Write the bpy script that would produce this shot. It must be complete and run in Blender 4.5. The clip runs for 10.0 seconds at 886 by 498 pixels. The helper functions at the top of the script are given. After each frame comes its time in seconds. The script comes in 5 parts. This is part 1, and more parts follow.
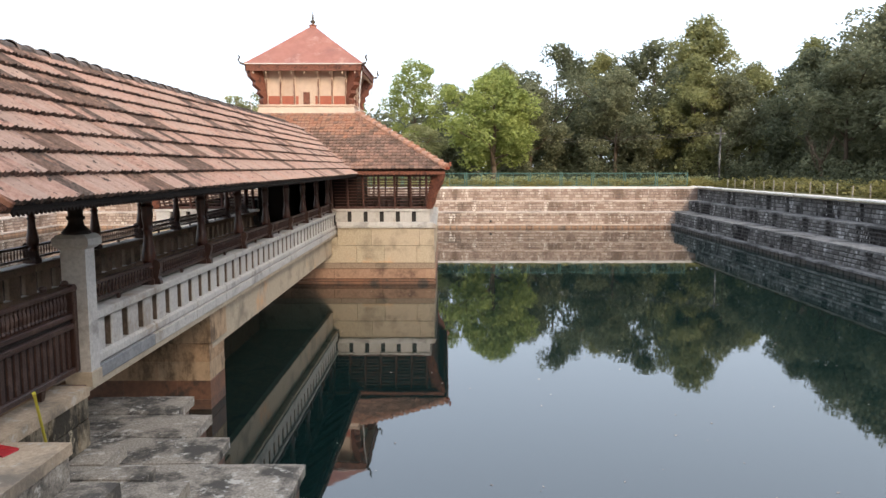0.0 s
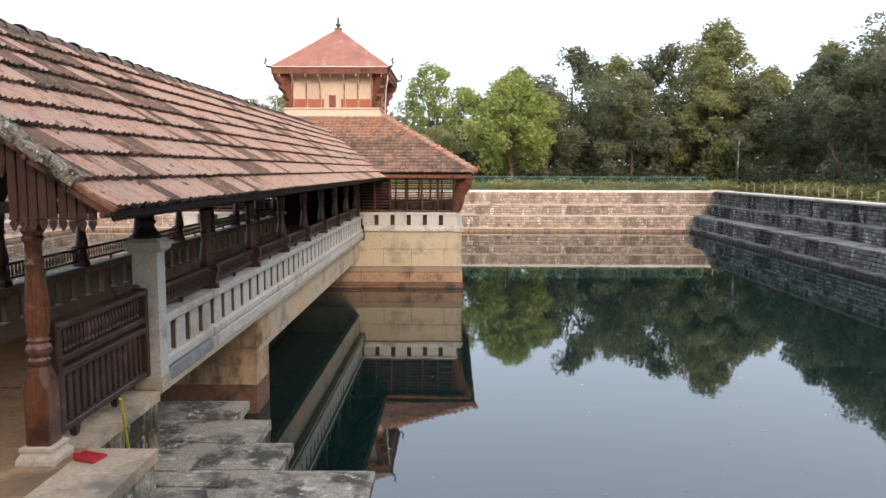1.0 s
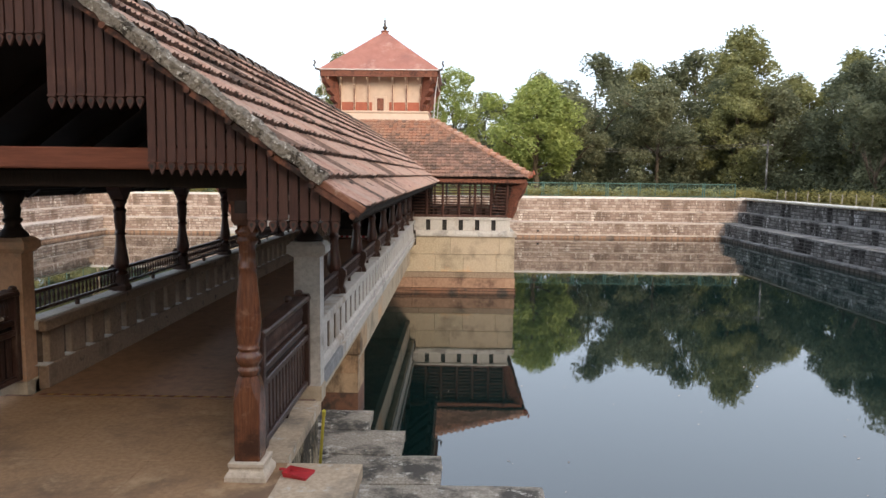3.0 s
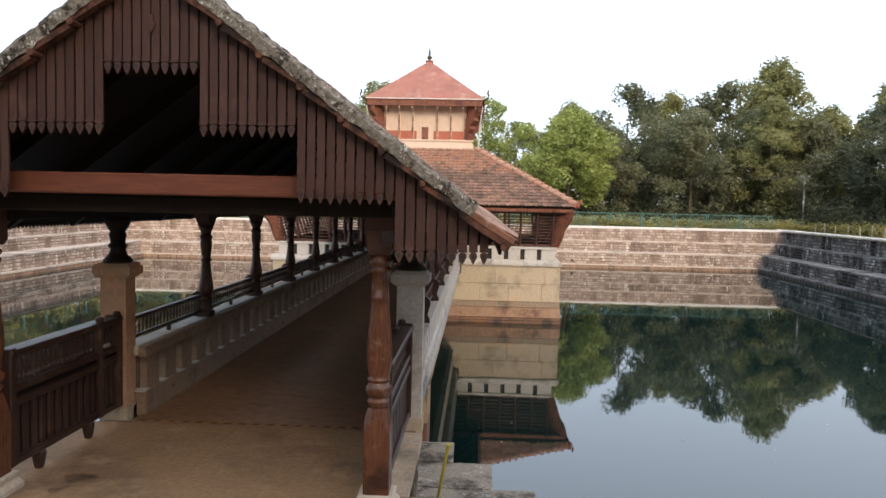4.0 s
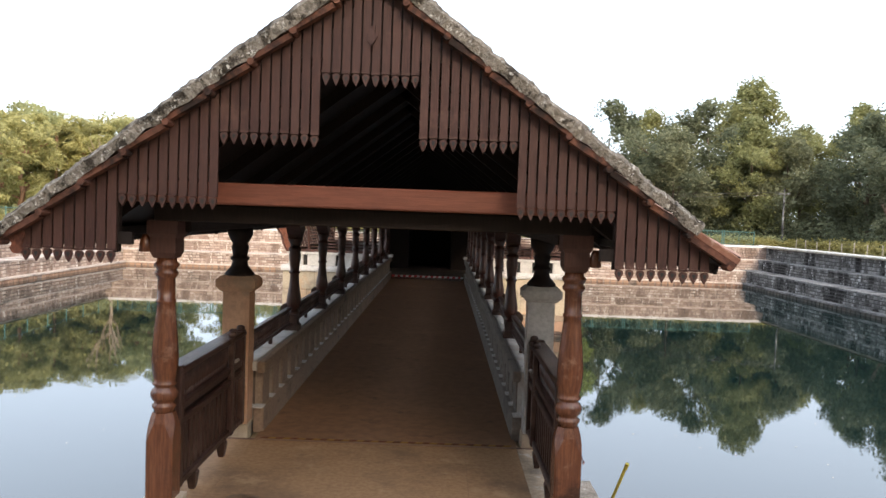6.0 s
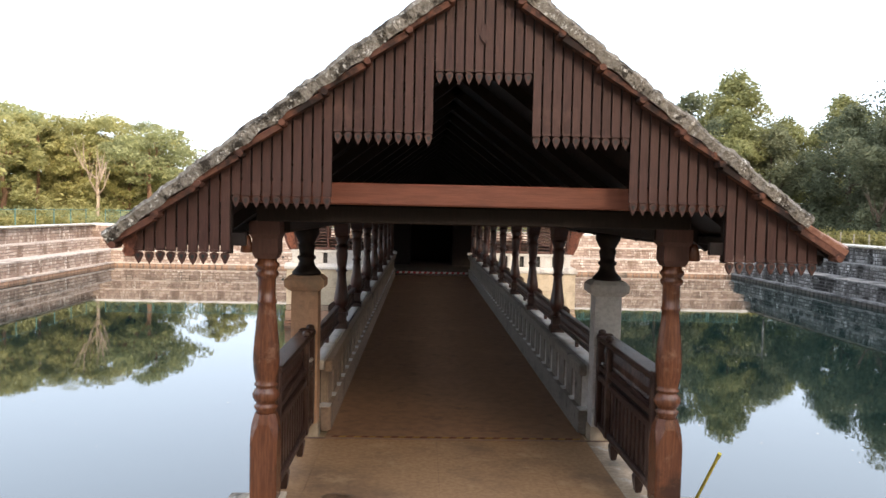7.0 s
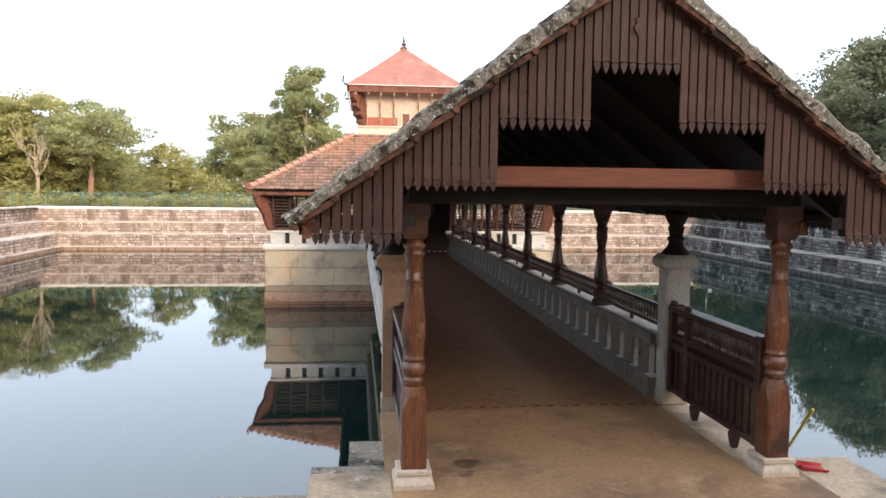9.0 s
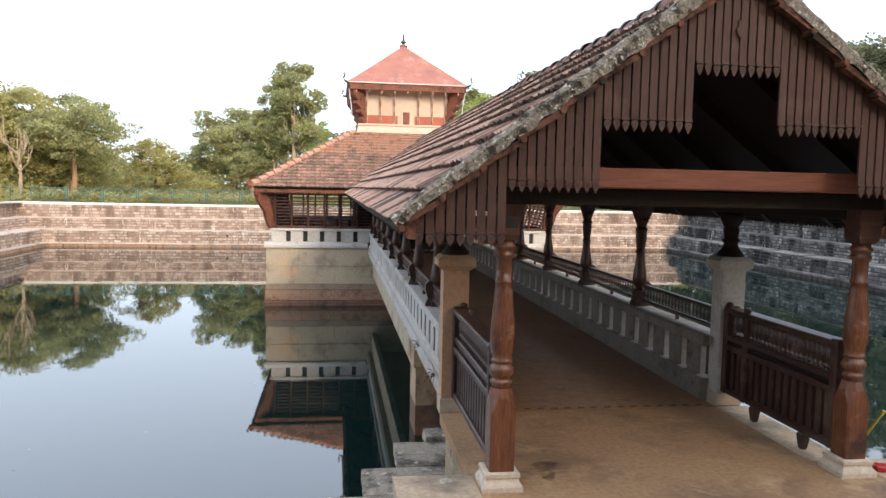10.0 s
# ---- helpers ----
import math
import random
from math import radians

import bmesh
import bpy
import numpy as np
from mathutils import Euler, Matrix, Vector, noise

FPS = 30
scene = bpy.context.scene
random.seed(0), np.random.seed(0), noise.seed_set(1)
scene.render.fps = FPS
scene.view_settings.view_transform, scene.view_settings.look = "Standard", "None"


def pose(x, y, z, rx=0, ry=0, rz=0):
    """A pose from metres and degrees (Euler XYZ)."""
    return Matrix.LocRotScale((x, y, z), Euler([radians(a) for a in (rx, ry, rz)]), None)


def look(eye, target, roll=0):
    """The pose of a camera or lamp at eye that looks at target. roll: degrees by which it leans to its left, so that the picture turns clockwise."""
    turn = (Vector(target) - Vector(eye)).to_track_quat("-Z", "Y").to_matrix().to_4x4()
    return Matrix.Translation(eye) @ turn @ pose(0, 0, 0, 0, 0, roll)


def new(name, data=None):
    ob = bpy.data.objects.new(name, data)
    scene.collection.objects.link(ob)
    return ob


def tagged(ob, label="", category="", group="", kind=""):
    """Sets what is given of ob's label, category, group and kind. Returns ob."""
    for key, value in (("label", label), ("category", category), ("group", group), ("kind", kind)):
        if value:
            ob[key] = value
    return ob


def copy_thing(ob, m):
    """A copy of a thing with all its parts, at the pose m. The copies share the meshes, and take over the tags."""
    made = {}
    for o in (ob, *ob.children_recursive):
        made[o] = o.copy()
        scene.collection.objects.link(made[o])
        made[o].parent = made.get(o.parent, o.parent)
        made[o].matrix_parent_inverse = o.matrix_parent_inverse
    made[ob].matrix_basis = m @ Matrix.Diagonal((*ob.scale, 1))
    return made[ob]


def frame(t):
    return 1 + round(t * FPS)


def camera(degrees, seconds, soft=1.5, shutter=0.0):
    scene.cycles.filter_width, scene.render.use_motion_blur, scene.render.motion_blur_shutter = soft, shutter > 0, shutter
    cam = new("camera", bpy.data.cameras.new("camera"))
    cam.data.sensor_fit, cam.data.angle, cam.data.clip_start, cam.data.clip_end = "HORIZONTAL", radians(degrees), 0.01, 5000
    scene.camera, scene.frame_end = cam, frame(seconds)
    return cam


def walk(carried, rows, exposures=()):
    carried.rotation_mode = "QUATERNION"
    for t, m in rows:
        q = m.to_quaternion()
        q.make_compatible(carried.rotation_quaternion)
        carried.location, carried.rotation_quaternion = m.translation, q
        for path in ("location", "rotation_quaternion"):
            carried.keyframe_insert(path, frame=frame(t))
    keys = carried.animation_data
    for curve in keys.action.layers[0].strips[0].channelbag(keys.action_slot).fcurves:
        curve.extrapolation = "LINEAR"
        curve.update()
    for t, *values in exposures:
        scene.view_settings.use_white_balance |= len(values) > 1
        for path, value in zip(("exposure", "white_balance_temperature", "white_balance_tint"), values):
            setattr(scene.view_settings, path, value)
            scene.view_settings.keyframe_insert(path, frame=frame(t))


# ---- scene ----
cam = camera(61.63, 10.0)

PATH = [
    (0, pose(5.266, -5.594, 2.240, 83.67, 0.05, 0.16)),
    (0.5, pose(4.965, -5.595, 2.260, 83.71, -0.11, 0.77)),
    (1, pose(4.592, -5.520, 2.254, 83.90, -0.11, 0.76)),
    (1.5, pose(4.156, -5.423, 2.222, 83.89, 0.11, 1.09)),
    (2, pose(3.723, -5.395, 2.242, 83.69, -0.25, 0.98)),
    (2.5, pose(3.305, -5.287, 2.208, 83.73, -0.42, 0.44)),
    (4, pose(2.095, -5.177, 2.216, 86.43, -1.25, 2.74)),
    (4.5, pose(1.679, -5.153, 2.233, 86.88, -1.37, 2.21)),
    (5, pose(1.295, -5.192, 2.216, 87.01, -1.32, 1.66)),
    (6.5, pose(0.059, -5.156, 2.205, 87.46, -1.92, -0.81)),
    (7, pose(-0.369, -5.185, 2.197, 87.06, -1.23, -1.60)),
    (7.5, pose(-0.782, -5.176, 2.221, 87.07, -0.84, -1.76)),
    (8, pose(-1.191, -5.274, 2.213, 86.98, -0.74, -2.86)),
    (8.5, pose(-1.488, -5.381, 2.213, 86.05, -0.52, -4.80)),
    (9, pose(-1.873, -5.391, 2.197, 85.47, -0.66, -6.64)),
    (9.5, pose(-2.221, -5.264, 2.198, 85.25, -0.80, -7.34)),
    (10, pose(-2.680, -5.237, 2.198, 85.38, -1.16, -8.31)),
]
EXPOSURES = [(0.0, -0.12), (1.0, -0.13), (2.5, -0.20), (4.0, -0.25), (4.5, -0.20), (5.0, -0.09), (6.5, 0.43), (8.0, 0.42), (10.0, 0.14)]
walk(cam, PATH, EXPOSURES)

# ---- world and sun ----
world = bpy.data.worlds.new("world")
scene.world = world
world.use_nodes = True
wn = world.node_tree
sky = wn.nodes.new("ShaderNodeTexSky")
sky.sky_type = "NISHITA"
sky.sun_disc = False
sky.sun_elevation = radians(24)
sky.sun_rotation = radians(160)
sky.air_density = 1.0
sky.dust_density = 6.0
sky.ozone_density = 1.0
haze = wn.nodes.new("ShaderNodeMix")
haze.data_type = "RGBA"
haze.inputs[0].default_value = 0.6
haze.inputs[7].default_value = (7.4, 8.2, 9.5, 1)
wn.links.new(sky.outputs[0], haze.inputs[6])
wn.links.new(haze.outputs[2], wn.nodes["Background"].inputs[0])
wn.nodes["Background"].inputs[1].default_value = 0.28

sun_data = bpy.data.lights.new("sun", "SUN")
sun_data.energy = 1.8
sun_data.angle = radians(12)
sun_data.color = (1.0, 0.80, 0.58)
sun = new("sun", sun_data)
sun.matrix_world = look((13, -36, 18.5), (0, 0, 0))


# ---- materials ----
def ramp_mix(nt, fac, a, b):
    mix = nt.nodes.new("ShaderNodeMix")
    mix.data_type = "RGBA"
    if isinstance(fac, (int, float)):
        mix.inputs[0].default_value = fac
    else:
        nt.links.new(fac, mix.inputs[0])
    for value, slot in ((a, 6), (b, 7)):
        if isinstance(value, tuple):
            mix.inputs[slot].default_value = (*value, 1)
        else:
            nt.links.new(value, mix.inputs[slot])
    return mix.outputs[2]


def noise_fac(nt, vec, scale, low, high, detail=4.0, rough=0.6):
    tex = nt.nodes.new("ShaderNodeTexNoise")
    tex.inputs["Scale"].default_value = scale
    tex.inputs["Detail"].default_value = detail
    tex.inputs["Roughness"].default_value = rough
    nt.links.new(vec, tex.inputs["Vector"])
    rng = nt.nodes.new("ShaderNodeMapRange")
    rng.interpolation_type = "SMOOTHSTEP"
    rng.inputs[1].default_value = low
    rng.inputs[2].default_value = high
    nt.links.new(tex.outputs[0], rng.inputs[0])
    return rng.outputs[0]


def piece_random(nt):
    """A random number for each piece, whether an object of its own or an island of a joined mesh."""
    info = nt.nodes.new("ShaderNodeObjectInfo")
    geo = nt.nodes.new("ShaderNodeNewGeometry")
    add = nt.nodes.new("ShaderNodeMath")
    add.operation = "ADD"
    nt.links.new(info.outputs["Random"], add.inputs[0])
    nt.links.new(geo.outputs["Random Per Island"], add.inputs[1])
    fract = nt.nodes.new("ShaderNodeMath")
    fract.operation = "FRACT"
    nt.links.new(add.outputs[0], fract.inputs[0])
    return fract.outputs[0]


def surface(name, base, second, grain=12.0, stain=None, stain_scale=1.2, stain_low=0.5, stain_high=0.68,
            rough=0.8, bump=0.25, stretch=(1, 1, 1), spread=0.0, spread_to=(0.02, 0.02, 0.02), spec=0.4,
            stain2=None, stain2_scale=4.0, stain2_low=0.55, stain2_high=0.7, stain_stretch=(1, 1, 1)):
    m = bpy.data.materials.new(name)
    m.use_nodes = True
    nt = m.node_tree
    bsdf = nt.nodes["Principled BSDF"]
    geo = nt.nodes.new("ShaderNodeNewGeometry")

    def mapped(factors):
        node = nt.nodes.new("ShaderNodeMapping")
        node.inputs["Scale"].default_value = factors
        nt.links.new(geo.outputs["Position"], node.inputs["Vector"])
        return node.outputs[0]
    vec = mapped(stretch)
    svec = mapped(stain_stretch)
    fine = noise_fac(nt, vec, grain, 0.3, 0.7)
    colour = ramp_mix(nt, fine, base, second)
    if spread > 0:
        rnd = piece_random(nt)
        scaled = nt.nodes.new("ShaderNodeMath")
        scaled.operation = "MULTIPLY"
        scaled.inputs[1].default_value = spread
        nt.links.new(rnd, scaled.inputs[0])
        colour = ramp_mix(nt, scaled.outputs[0], colour, spread_to)
    if stain:
        colour = ramp_mix(nt, noise_fac(nt, svec, stain_scale, stain_low, stain_high, 6.0, 0.68), colour, stain)
    if stain2:
        colour = ramp_mix(nt, noise_fac(nt, svec, stain2_scale, stain2_low, stain2_high, 5.0, 0.7), colour, stain2)
    nt.links.new(colour, bsdf.inputs["Base Color"])
    bsdf.inputs["Roughness"].default_value = rough
    bsdf.inputs["Specular IOR Level"].default_value = spec
    if bump:
        tex = nt.nodes.new("ShaderNodeTexNoise")
        tex.inputs["Scale"].default_value = grain * 2.2
        tex.inputs["Detail"].default_value = 5
        nt.links.new(vec, tex.inputs["Vector"])
        bp = nt.nodes.new("ShaderNodeBump")
        bp.inputs["Strength"].default_value = bump
        bp.inputs["Distance"].default_value = 0.02
        nt.links.new(tex.outputs[0], bp.inputs["Height"])
        nt.links.new(bp.outputs[0], bsdf.inputs["Normal"])
    return m


M_TILE = surface("terracotta_tile", (0.48, 0.305, 0.245), (0.35, 0.205, 0.157), 22, (0.13, 0.10, 0.09), 1.6, 0.54, 0.72, 0.9, 0.6,
                 spread=0.75, spread_to=(0.40, 0.30, 0.25), spec=0.15, stain2=(0.06, 0.052, 0.047), stain2_scale=13, stain2_low=0.57, stain2_high=0.68,
                 stain_stretch=(0.7, 1.6, 0.7))
M_BEAMTILE = surface("orange_terracotta", (0.29, 0.135, 0.085), (0.22, 0.10, 0.066), 14, (0.55, 0.38, 0.30), 4.0, 0.55, 0.7, 0.8, 0.3, spec=0.2)
M_TILE_DARK = surface("blackened_tile", (0.17, 0.125, 0.105), (0.055, 0.047, 0.043), 26, (0.33, 0.20, 0.155), 4.0, 0.52, 0.66, 0.95, 0.4, spec=0.1,
                      spread=0.5, spread_to=(0.25, 0.15, 0.11))
M_TILE_TOWER = surface("weathered_tower_tile", (0.52, 0.335, 0.26), (0.36, 0.22, 0.17), 10, (0.16, 0.115, 0.095), 1.1, 0.48, 0.70, 0.9, 0.3,
                       spread=0.85, spread_to=(0.20, 0.15, 0.125), spec=0.15, stain2=(0.07, 0.058, 0.05), stain2_scale=8.0, stain2_low=0.60, stain2_high=0.70)
M_RIDGE = surface("grey_ridge_tile", (0.22, 0.17, 0.145), (0.10, 0.085, 0.075), 8, (0.33, 0.17, 0.12), 2.5, 0.55, 0.7, 0.92, 0.4, spec=0.15)
M_CEMENT = surface("lichen_cement", (0.30, 0.262, 0.215), (0.155, 0.132, 0.107), 30, (0.05, 0.041, 0.032), 9.0, 0.50, 0.60, 0.95, 0.9, spec=0.15,
                   stain2=(0.60, 0.56, 0.50), stain2_scale=26, stain2_low=0.57, stain2_high=0.64)
M_WOOD = surface("dark_stained_wood", (0.072, 0.030, 0.023), (0.042, 0.018, 0.014), 10, (0.12, 0.06, 0.045), 2.0, 0.55, 0.75, 0.55, 0.2,
                 stretch=(9, 9, 0.8), spread=0.35, spread_to=(0.13, 0.065, 0.05), spec=0.35)
# near-black base puts the shade under roofs and indoors into the wood colour
M_WOOD_BLACK = surface("near_black_wood", (0.018, 0.011, 0.009), (0.011, 0.007, 0.006), 10, None, rough=0.6, bump=0.2, stretch=(6, 6, 1), spec=0.25,
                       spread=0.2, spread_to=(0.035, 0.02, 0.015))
M_POST = surface("polished_teak", (0.175, 0.066, 0.032), (0.105, 0.038, 0.020), 7, (0.05, 0.022, 0.015), 2.2, 0.50, 0.70, 0.21, 0.2,
                 stretch=(8, 8, 0.7), spec=0.5, stain2=(0.24, 0.125, 0.08), stain2_scale=3.2, stain2_low=0.56, stain2_high=0.72)
M_RAILPOST = surface("dark_varnished_wood", (0.085, 0.028, 0.017), (0.042, 0.0145, 0.010), 7, None, rough=0.3, bump=0.15, stretch=(8, 8, 0.7), spec=0.5)
M_RAIL = surface("dark_rail_wood", (0.062, 0.031, 0.023), (0.030, 0.0145, 0.0112), 10, (0.13, 0.08, 0.062), 2.4, 0.52, 0.72, 0.38, 0.2, stretch=(7, 7, 1), spec=0.4,
                 spread=0.25, spread_to=(0.06, 0.032, 0.025))
M_BEAM = surface("teak_beam", (0.21, 0.072, 0.042), (0.15, 0.05, 0.03), 7, (0.09, 0.035, 0.025), 1.6, 0.55, 0.75, 0.5, 0.15, stretch=(0.7, 8, 8), spec=0.35)
M_STONE = surface("pale_granite", (0.58, 0.55, 0.515), (0.45, 0.425, 0.395), 26, (0.27, 0.25, 0.23), 1.6, 0.52, 0.72, 0.85, 0.25, spec=0.25,
                  spread=0.25, spread_to=(0.36, 0.33, 0.29), stain2=(0.33, 0.27, 0.215), stain2_scale=0.9, stain2_low=0.52, stain2_high=0.72)
M_STONE_WARM = surface("ochre_granite", (0.50, 0.42, 0.31), (0.38, 0.315, 0.225), 20, (0.27, 0.225, 0.17), 1.3, 0.48, 0.70, 0.88, 0.25, spec=0.2,
                       spread=0.45, spread_to=(0.50, 0.40, 0.30), stain2=(0.60, 0.36, 0.2), stain2_scale=0.55, stain2_low=0.56, stain2_high=0.74)
M_STONE_BUFF = surface("buff_granite", (0.54, 0.335, 0.215), (0.43, 0.265, 0.17), 24, (0.33, 0.25, 0.185), 1.5, 0.5, 0.74, 0.85, 0.25, spec=0.25,
                       stain2=(0.48, 0.44, 0.39), stain2_scale=2.4, stain2_low=0.56, stain2_high=0.72)
M_STONE_PLINTH = surface("cream_plinth_stone", (0.62, 0.52, 0.41), (0.50, 0.41, 0.315), 24, (0.36, 0.28, 0.21), 3.0, 0.52, 0.72, 0.8, 0.25, spec=0.3)
# shade under the roof is put into this base grey; stains are dirt
M_STONE_DIM = surface("dimmed_granite", (0.235, 0.205, 0.175), (0.165, 0.143, 0.12), 26, (0.14, 0.12, 0.10), 1.8, 0.50, 0.70, 0.8, 0.3, spec=0.25,
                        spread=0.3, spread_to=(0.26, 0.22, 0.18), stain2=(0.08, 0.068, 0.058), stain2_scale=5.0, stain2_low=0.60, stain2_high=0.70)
# left side: roof shade and warm bounced light are put into the brown
M_STONE_DIM_WARM = surface("warm_dimmed_granite", (0.28, 0.20, 0.142), (0.195, 0.137, 0.097), 26, (0.12, 0.085, 0.06), 1.8, 0.50, 0.70, 0.75, 0.3, spec=0.3,
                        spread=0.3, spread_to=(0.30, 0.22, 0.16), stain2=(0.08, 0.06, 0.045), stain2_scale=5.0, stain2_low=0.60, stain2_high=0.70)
# dark colour that stands in for shade in the slots and the tower
M_STONE_SHADE = surface("shade_dark_stone", (0.15, 0.115, 0.09), (0.10, 0.075, 0.058), 20, (0.06, 0.045, 0.036), 3.0, 0.5, 0.7, 0.9, 0.3, spec=0.15)
M_STONE_DIRTY_DIM = surface("brownish_granite", (0.34, 0.26, 0.19), (0.25, 0.185, 0.135), 22, (0.16, 0.125, 0.095), 1.4, 0.48, 0.7, 0.85, 0.3, spec=0.25,
                        spread=0.3, spread_to=(0.24, 0.19, 0.145))
M_STONE_RUST = surface("rust_stained_stone", (0.36, 0.225, 0.155), (0.27, 0.165, 0.115), 12, (0.15, 0.09, 0.065), 1.4, 0.48, 0.66, 0.8, 0.3, spec=0.25,
                       spread=0.4, spread_to=(0.46, 0.30, 0.2))
M_STONE_WET = surface("wet_stone", (0.20, 0.105, 0.065), (0.12, 0.07, 0.05), 12, (0.05, 0.04, 0.035), 1.2, 0.5, 0.66, 0.6, 0.3, spec=0.4,
                      spread=0.4, spread_to=(0.30, 0.13, 0.07))
M_STONE_NEARBLACK = surface("near_black_base_stone", (0.055, 0.05, 0.044), (0.032, 0.03, 0.027), 12, (0.09, 0.075, 0.06), 1.2, 0.5, 0.68, 0.7, 0.3, spec=0.3, spread=0.4, spread_to=(0.10, 0.08, 0.065))
M_SLATE = surface("grey_patched_stone", (0.27, 0.27, 0.275), (0.20, 0.20, 0.205), 20, (0.36, 0.355, 0.35), 1.6, 0.52, 0.70, 0.85, 0.25, spec=0.25)
M_STEP = surface("weathered_step_stone", (0.54, 0.46, 0.375), (0.30, 0.255, 0.205), 44, (0.11, 0.097, 0.083), 2.0, 0.45, 0.62, 0.9, 0.9, spec=0.2,
                 stain2=(0.64, 0.585, 0.51), stain2_scale=6.5, stain2_low=0.56, stain2_high=0.66)
M_LANDING = surface("worn_floor_stone", (0.41, 0.25, 0.138), (0.315, 0.19, 0.103), 24, (0.185, 0.115, 0.072), 0.9, 0.44, 0.70, 0.75, 0.16, spec=0.2,
                    stain2=(0.47, 0.315, 0.185), stain2_scale=2.2, stain2_low=0.52, stain2_high=0.75)
M_LANDING_EDGE = surface("weathered_edge_stone", (0.54, 0.415, 0.295), (0.41, 0.305, 0.21), 26, (0.20, 0.165, 0.13), 1.3, 0.46, 0.68, 0.85, 0.3, spec=0.2,
                         stain2=(0.56, 0.51, 0.44), stain2_scale=3.4, stain2_low=0.55, stain2_high=0.70)
M_PIER = surface("orange_pier_stone", (0.50, 0.33, 0.20), (0.37, 0.235, 0.14), 16, (0.13, 0.09, 0.06), 1.6, 0.48, 0.66, 0.85, 0.35, spec=0.2,
                 spread=0.5, spread_to=(0.52, 0.40, 0.27), stain_stretch=(1, 1, 0.5))
M_MASONRY = surface("mossy_ochre_masonry", (0.42, 0.34, 0.235), (0.28, 0.22, 0.15), 16, (0.055, 0.047, 0.036), 2.4, 0.44, 0.60, 0.95, 0.7, spec=0.12,
                    spread=0.5, spread_to=(0.22, 0.19, 0.15), stain2=(0.62, 0.52, 0.36), stain2_scale=5.0, stain2_low=0.60, stain2_high=0.70, stain_stretch=(1, 1, 0.45))
M_VERGE_TILE = surface("sooty_verge_tile", (0.15, 0.066, 0.044), (0.085, 0.04, 0.03), 14, (0.03, 0.02, 0.017), 3.5, 0.42, 0.58, 0.85, 0.4, spec=0.2, spread=0.5, spread_to=(0.24, 0.10, 0.06))
M_HIP = surface("orange_hip_tile", (0.52, 0.29, 0.20), (0.40, 0.205, 0.14), 14, (0.20, 0.13, 0.10), 3.0, 0.54, 0.70, 0.88, 0.3, spread=0.5, spread_to=(0.45, 0.33, 0.26), spec=0.15)
# dark lap lines: shade under the tile edges painted together with moss
M_LIP_SHADE = surface("shaded_mossy_lip", (0.24, 0.155, 0.12), (0.10, 0.072, 0.06), 30, (0.05, 0.042, 0.037), 7.0, 0.46, 0.60, 0.95, 0.5, spec=0.1)
M_CONCRETE_POST = surface("dull_concrete_post", (0.46, 0.41, 0.34), (0.33, 0.29, 0.235), 9, (0.20, 0.17, 0.14), 3.0, 0.5, 0.7, 0.92, 0.2, spec=0.15)
M_FLOOR = surface("smoothed_floor", (0.30, 0.168, 0.096), (0.21, 0.117, 0.067), 8, (0.37, 0.215, 0.122), 0.9, 0.50, 0.76, 0.46, 0.12, spec=0.3,
                  stain2=(0.10, 0.056, 0.036), stain2_scale=2.6, stain2_low=0.55, stain2_high=0.74)
M_DAMP = surface("damp_paving", (0.17, 0.10, 0.058), (0.11, 0.066, 0.04), 18, (0.28, 0.17, 0.098), 6.0, 0.48, 0.66, 0.45, 0.1, spec=0.35)
M_WALLSTONE = surface("laterite_wall_stone", (0.35, 0.25, 0.20), (0.25, 0.175, 0.14), 9, (0.21, 0.15, 0.118), 0.9, 0.47, 0.64, 0.92, 0.5, spec=0.15,
                      spread=0.8, spread_to=(0.60, 0.51, 0.44), stain2=(0.74, 0.67, 0.60), stain2_scale=2.6, stain2_low=0.57, stain2_high=0.66, stain_stretch=(1, 1, 0.3))
M_JOINT = surface("wall_mortar", (0.33, 0.25, 0.205), (0.24, 0.18, 0.148), 10, (0.15, 0.115, 0.095), 0.9, 0.47, 0.64, 0.95, 0.3, spec=0.1)
# right wall faces away from the sun; its shade is in this darker stone
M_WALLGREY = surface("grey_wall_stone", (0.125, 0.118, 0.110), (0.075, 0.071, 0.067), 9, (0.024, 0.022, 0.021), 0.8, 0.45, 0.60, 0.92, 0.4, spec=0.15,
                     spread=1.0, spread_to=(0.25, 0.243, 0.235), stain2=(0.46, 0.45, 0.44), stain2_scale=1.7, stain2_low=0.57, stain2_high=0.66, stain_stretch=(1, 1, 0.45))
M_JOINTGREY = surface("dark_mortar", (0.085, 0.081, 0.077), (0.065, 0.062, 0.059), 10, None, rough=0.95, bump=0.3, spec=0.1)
M_COPING = surface("lime_coping", (0.80, 0.76, 0.72), (0.66, 0.62, 0.58), 7, (0.34, 0.30, 0.27), 0.7, 0.55, 0.72, 0.9, 0.2, spec=0.2)
M_LEDGE = surface("dusty_ledge", (0.62, 0.52, 0.45), (0.46, 0.37, 0.31), 7, (0.20, 0.165, 0.14), 0.6, 0.5, 0.7, 0.92, 0.2, spec=0.15)
M_LEDGEGREY = surface("grey_ledge", (0.26, 0.25, 0.24), (0.15, 0.145, 0.14), 7, (0.07, 0.068, 0.066), 0.8, 0.44, 0.62, 0.92, 0.2, spec=0.15)
M_CREAM = surface("cream_plaster", (0.62, 0.485, 0.385), (0.56, 0.435, 0.345), 4, (0.50, 0.36, 0.275), 0.9, 0.5, 0.75, 0.9, 0.08, spec=0.2)
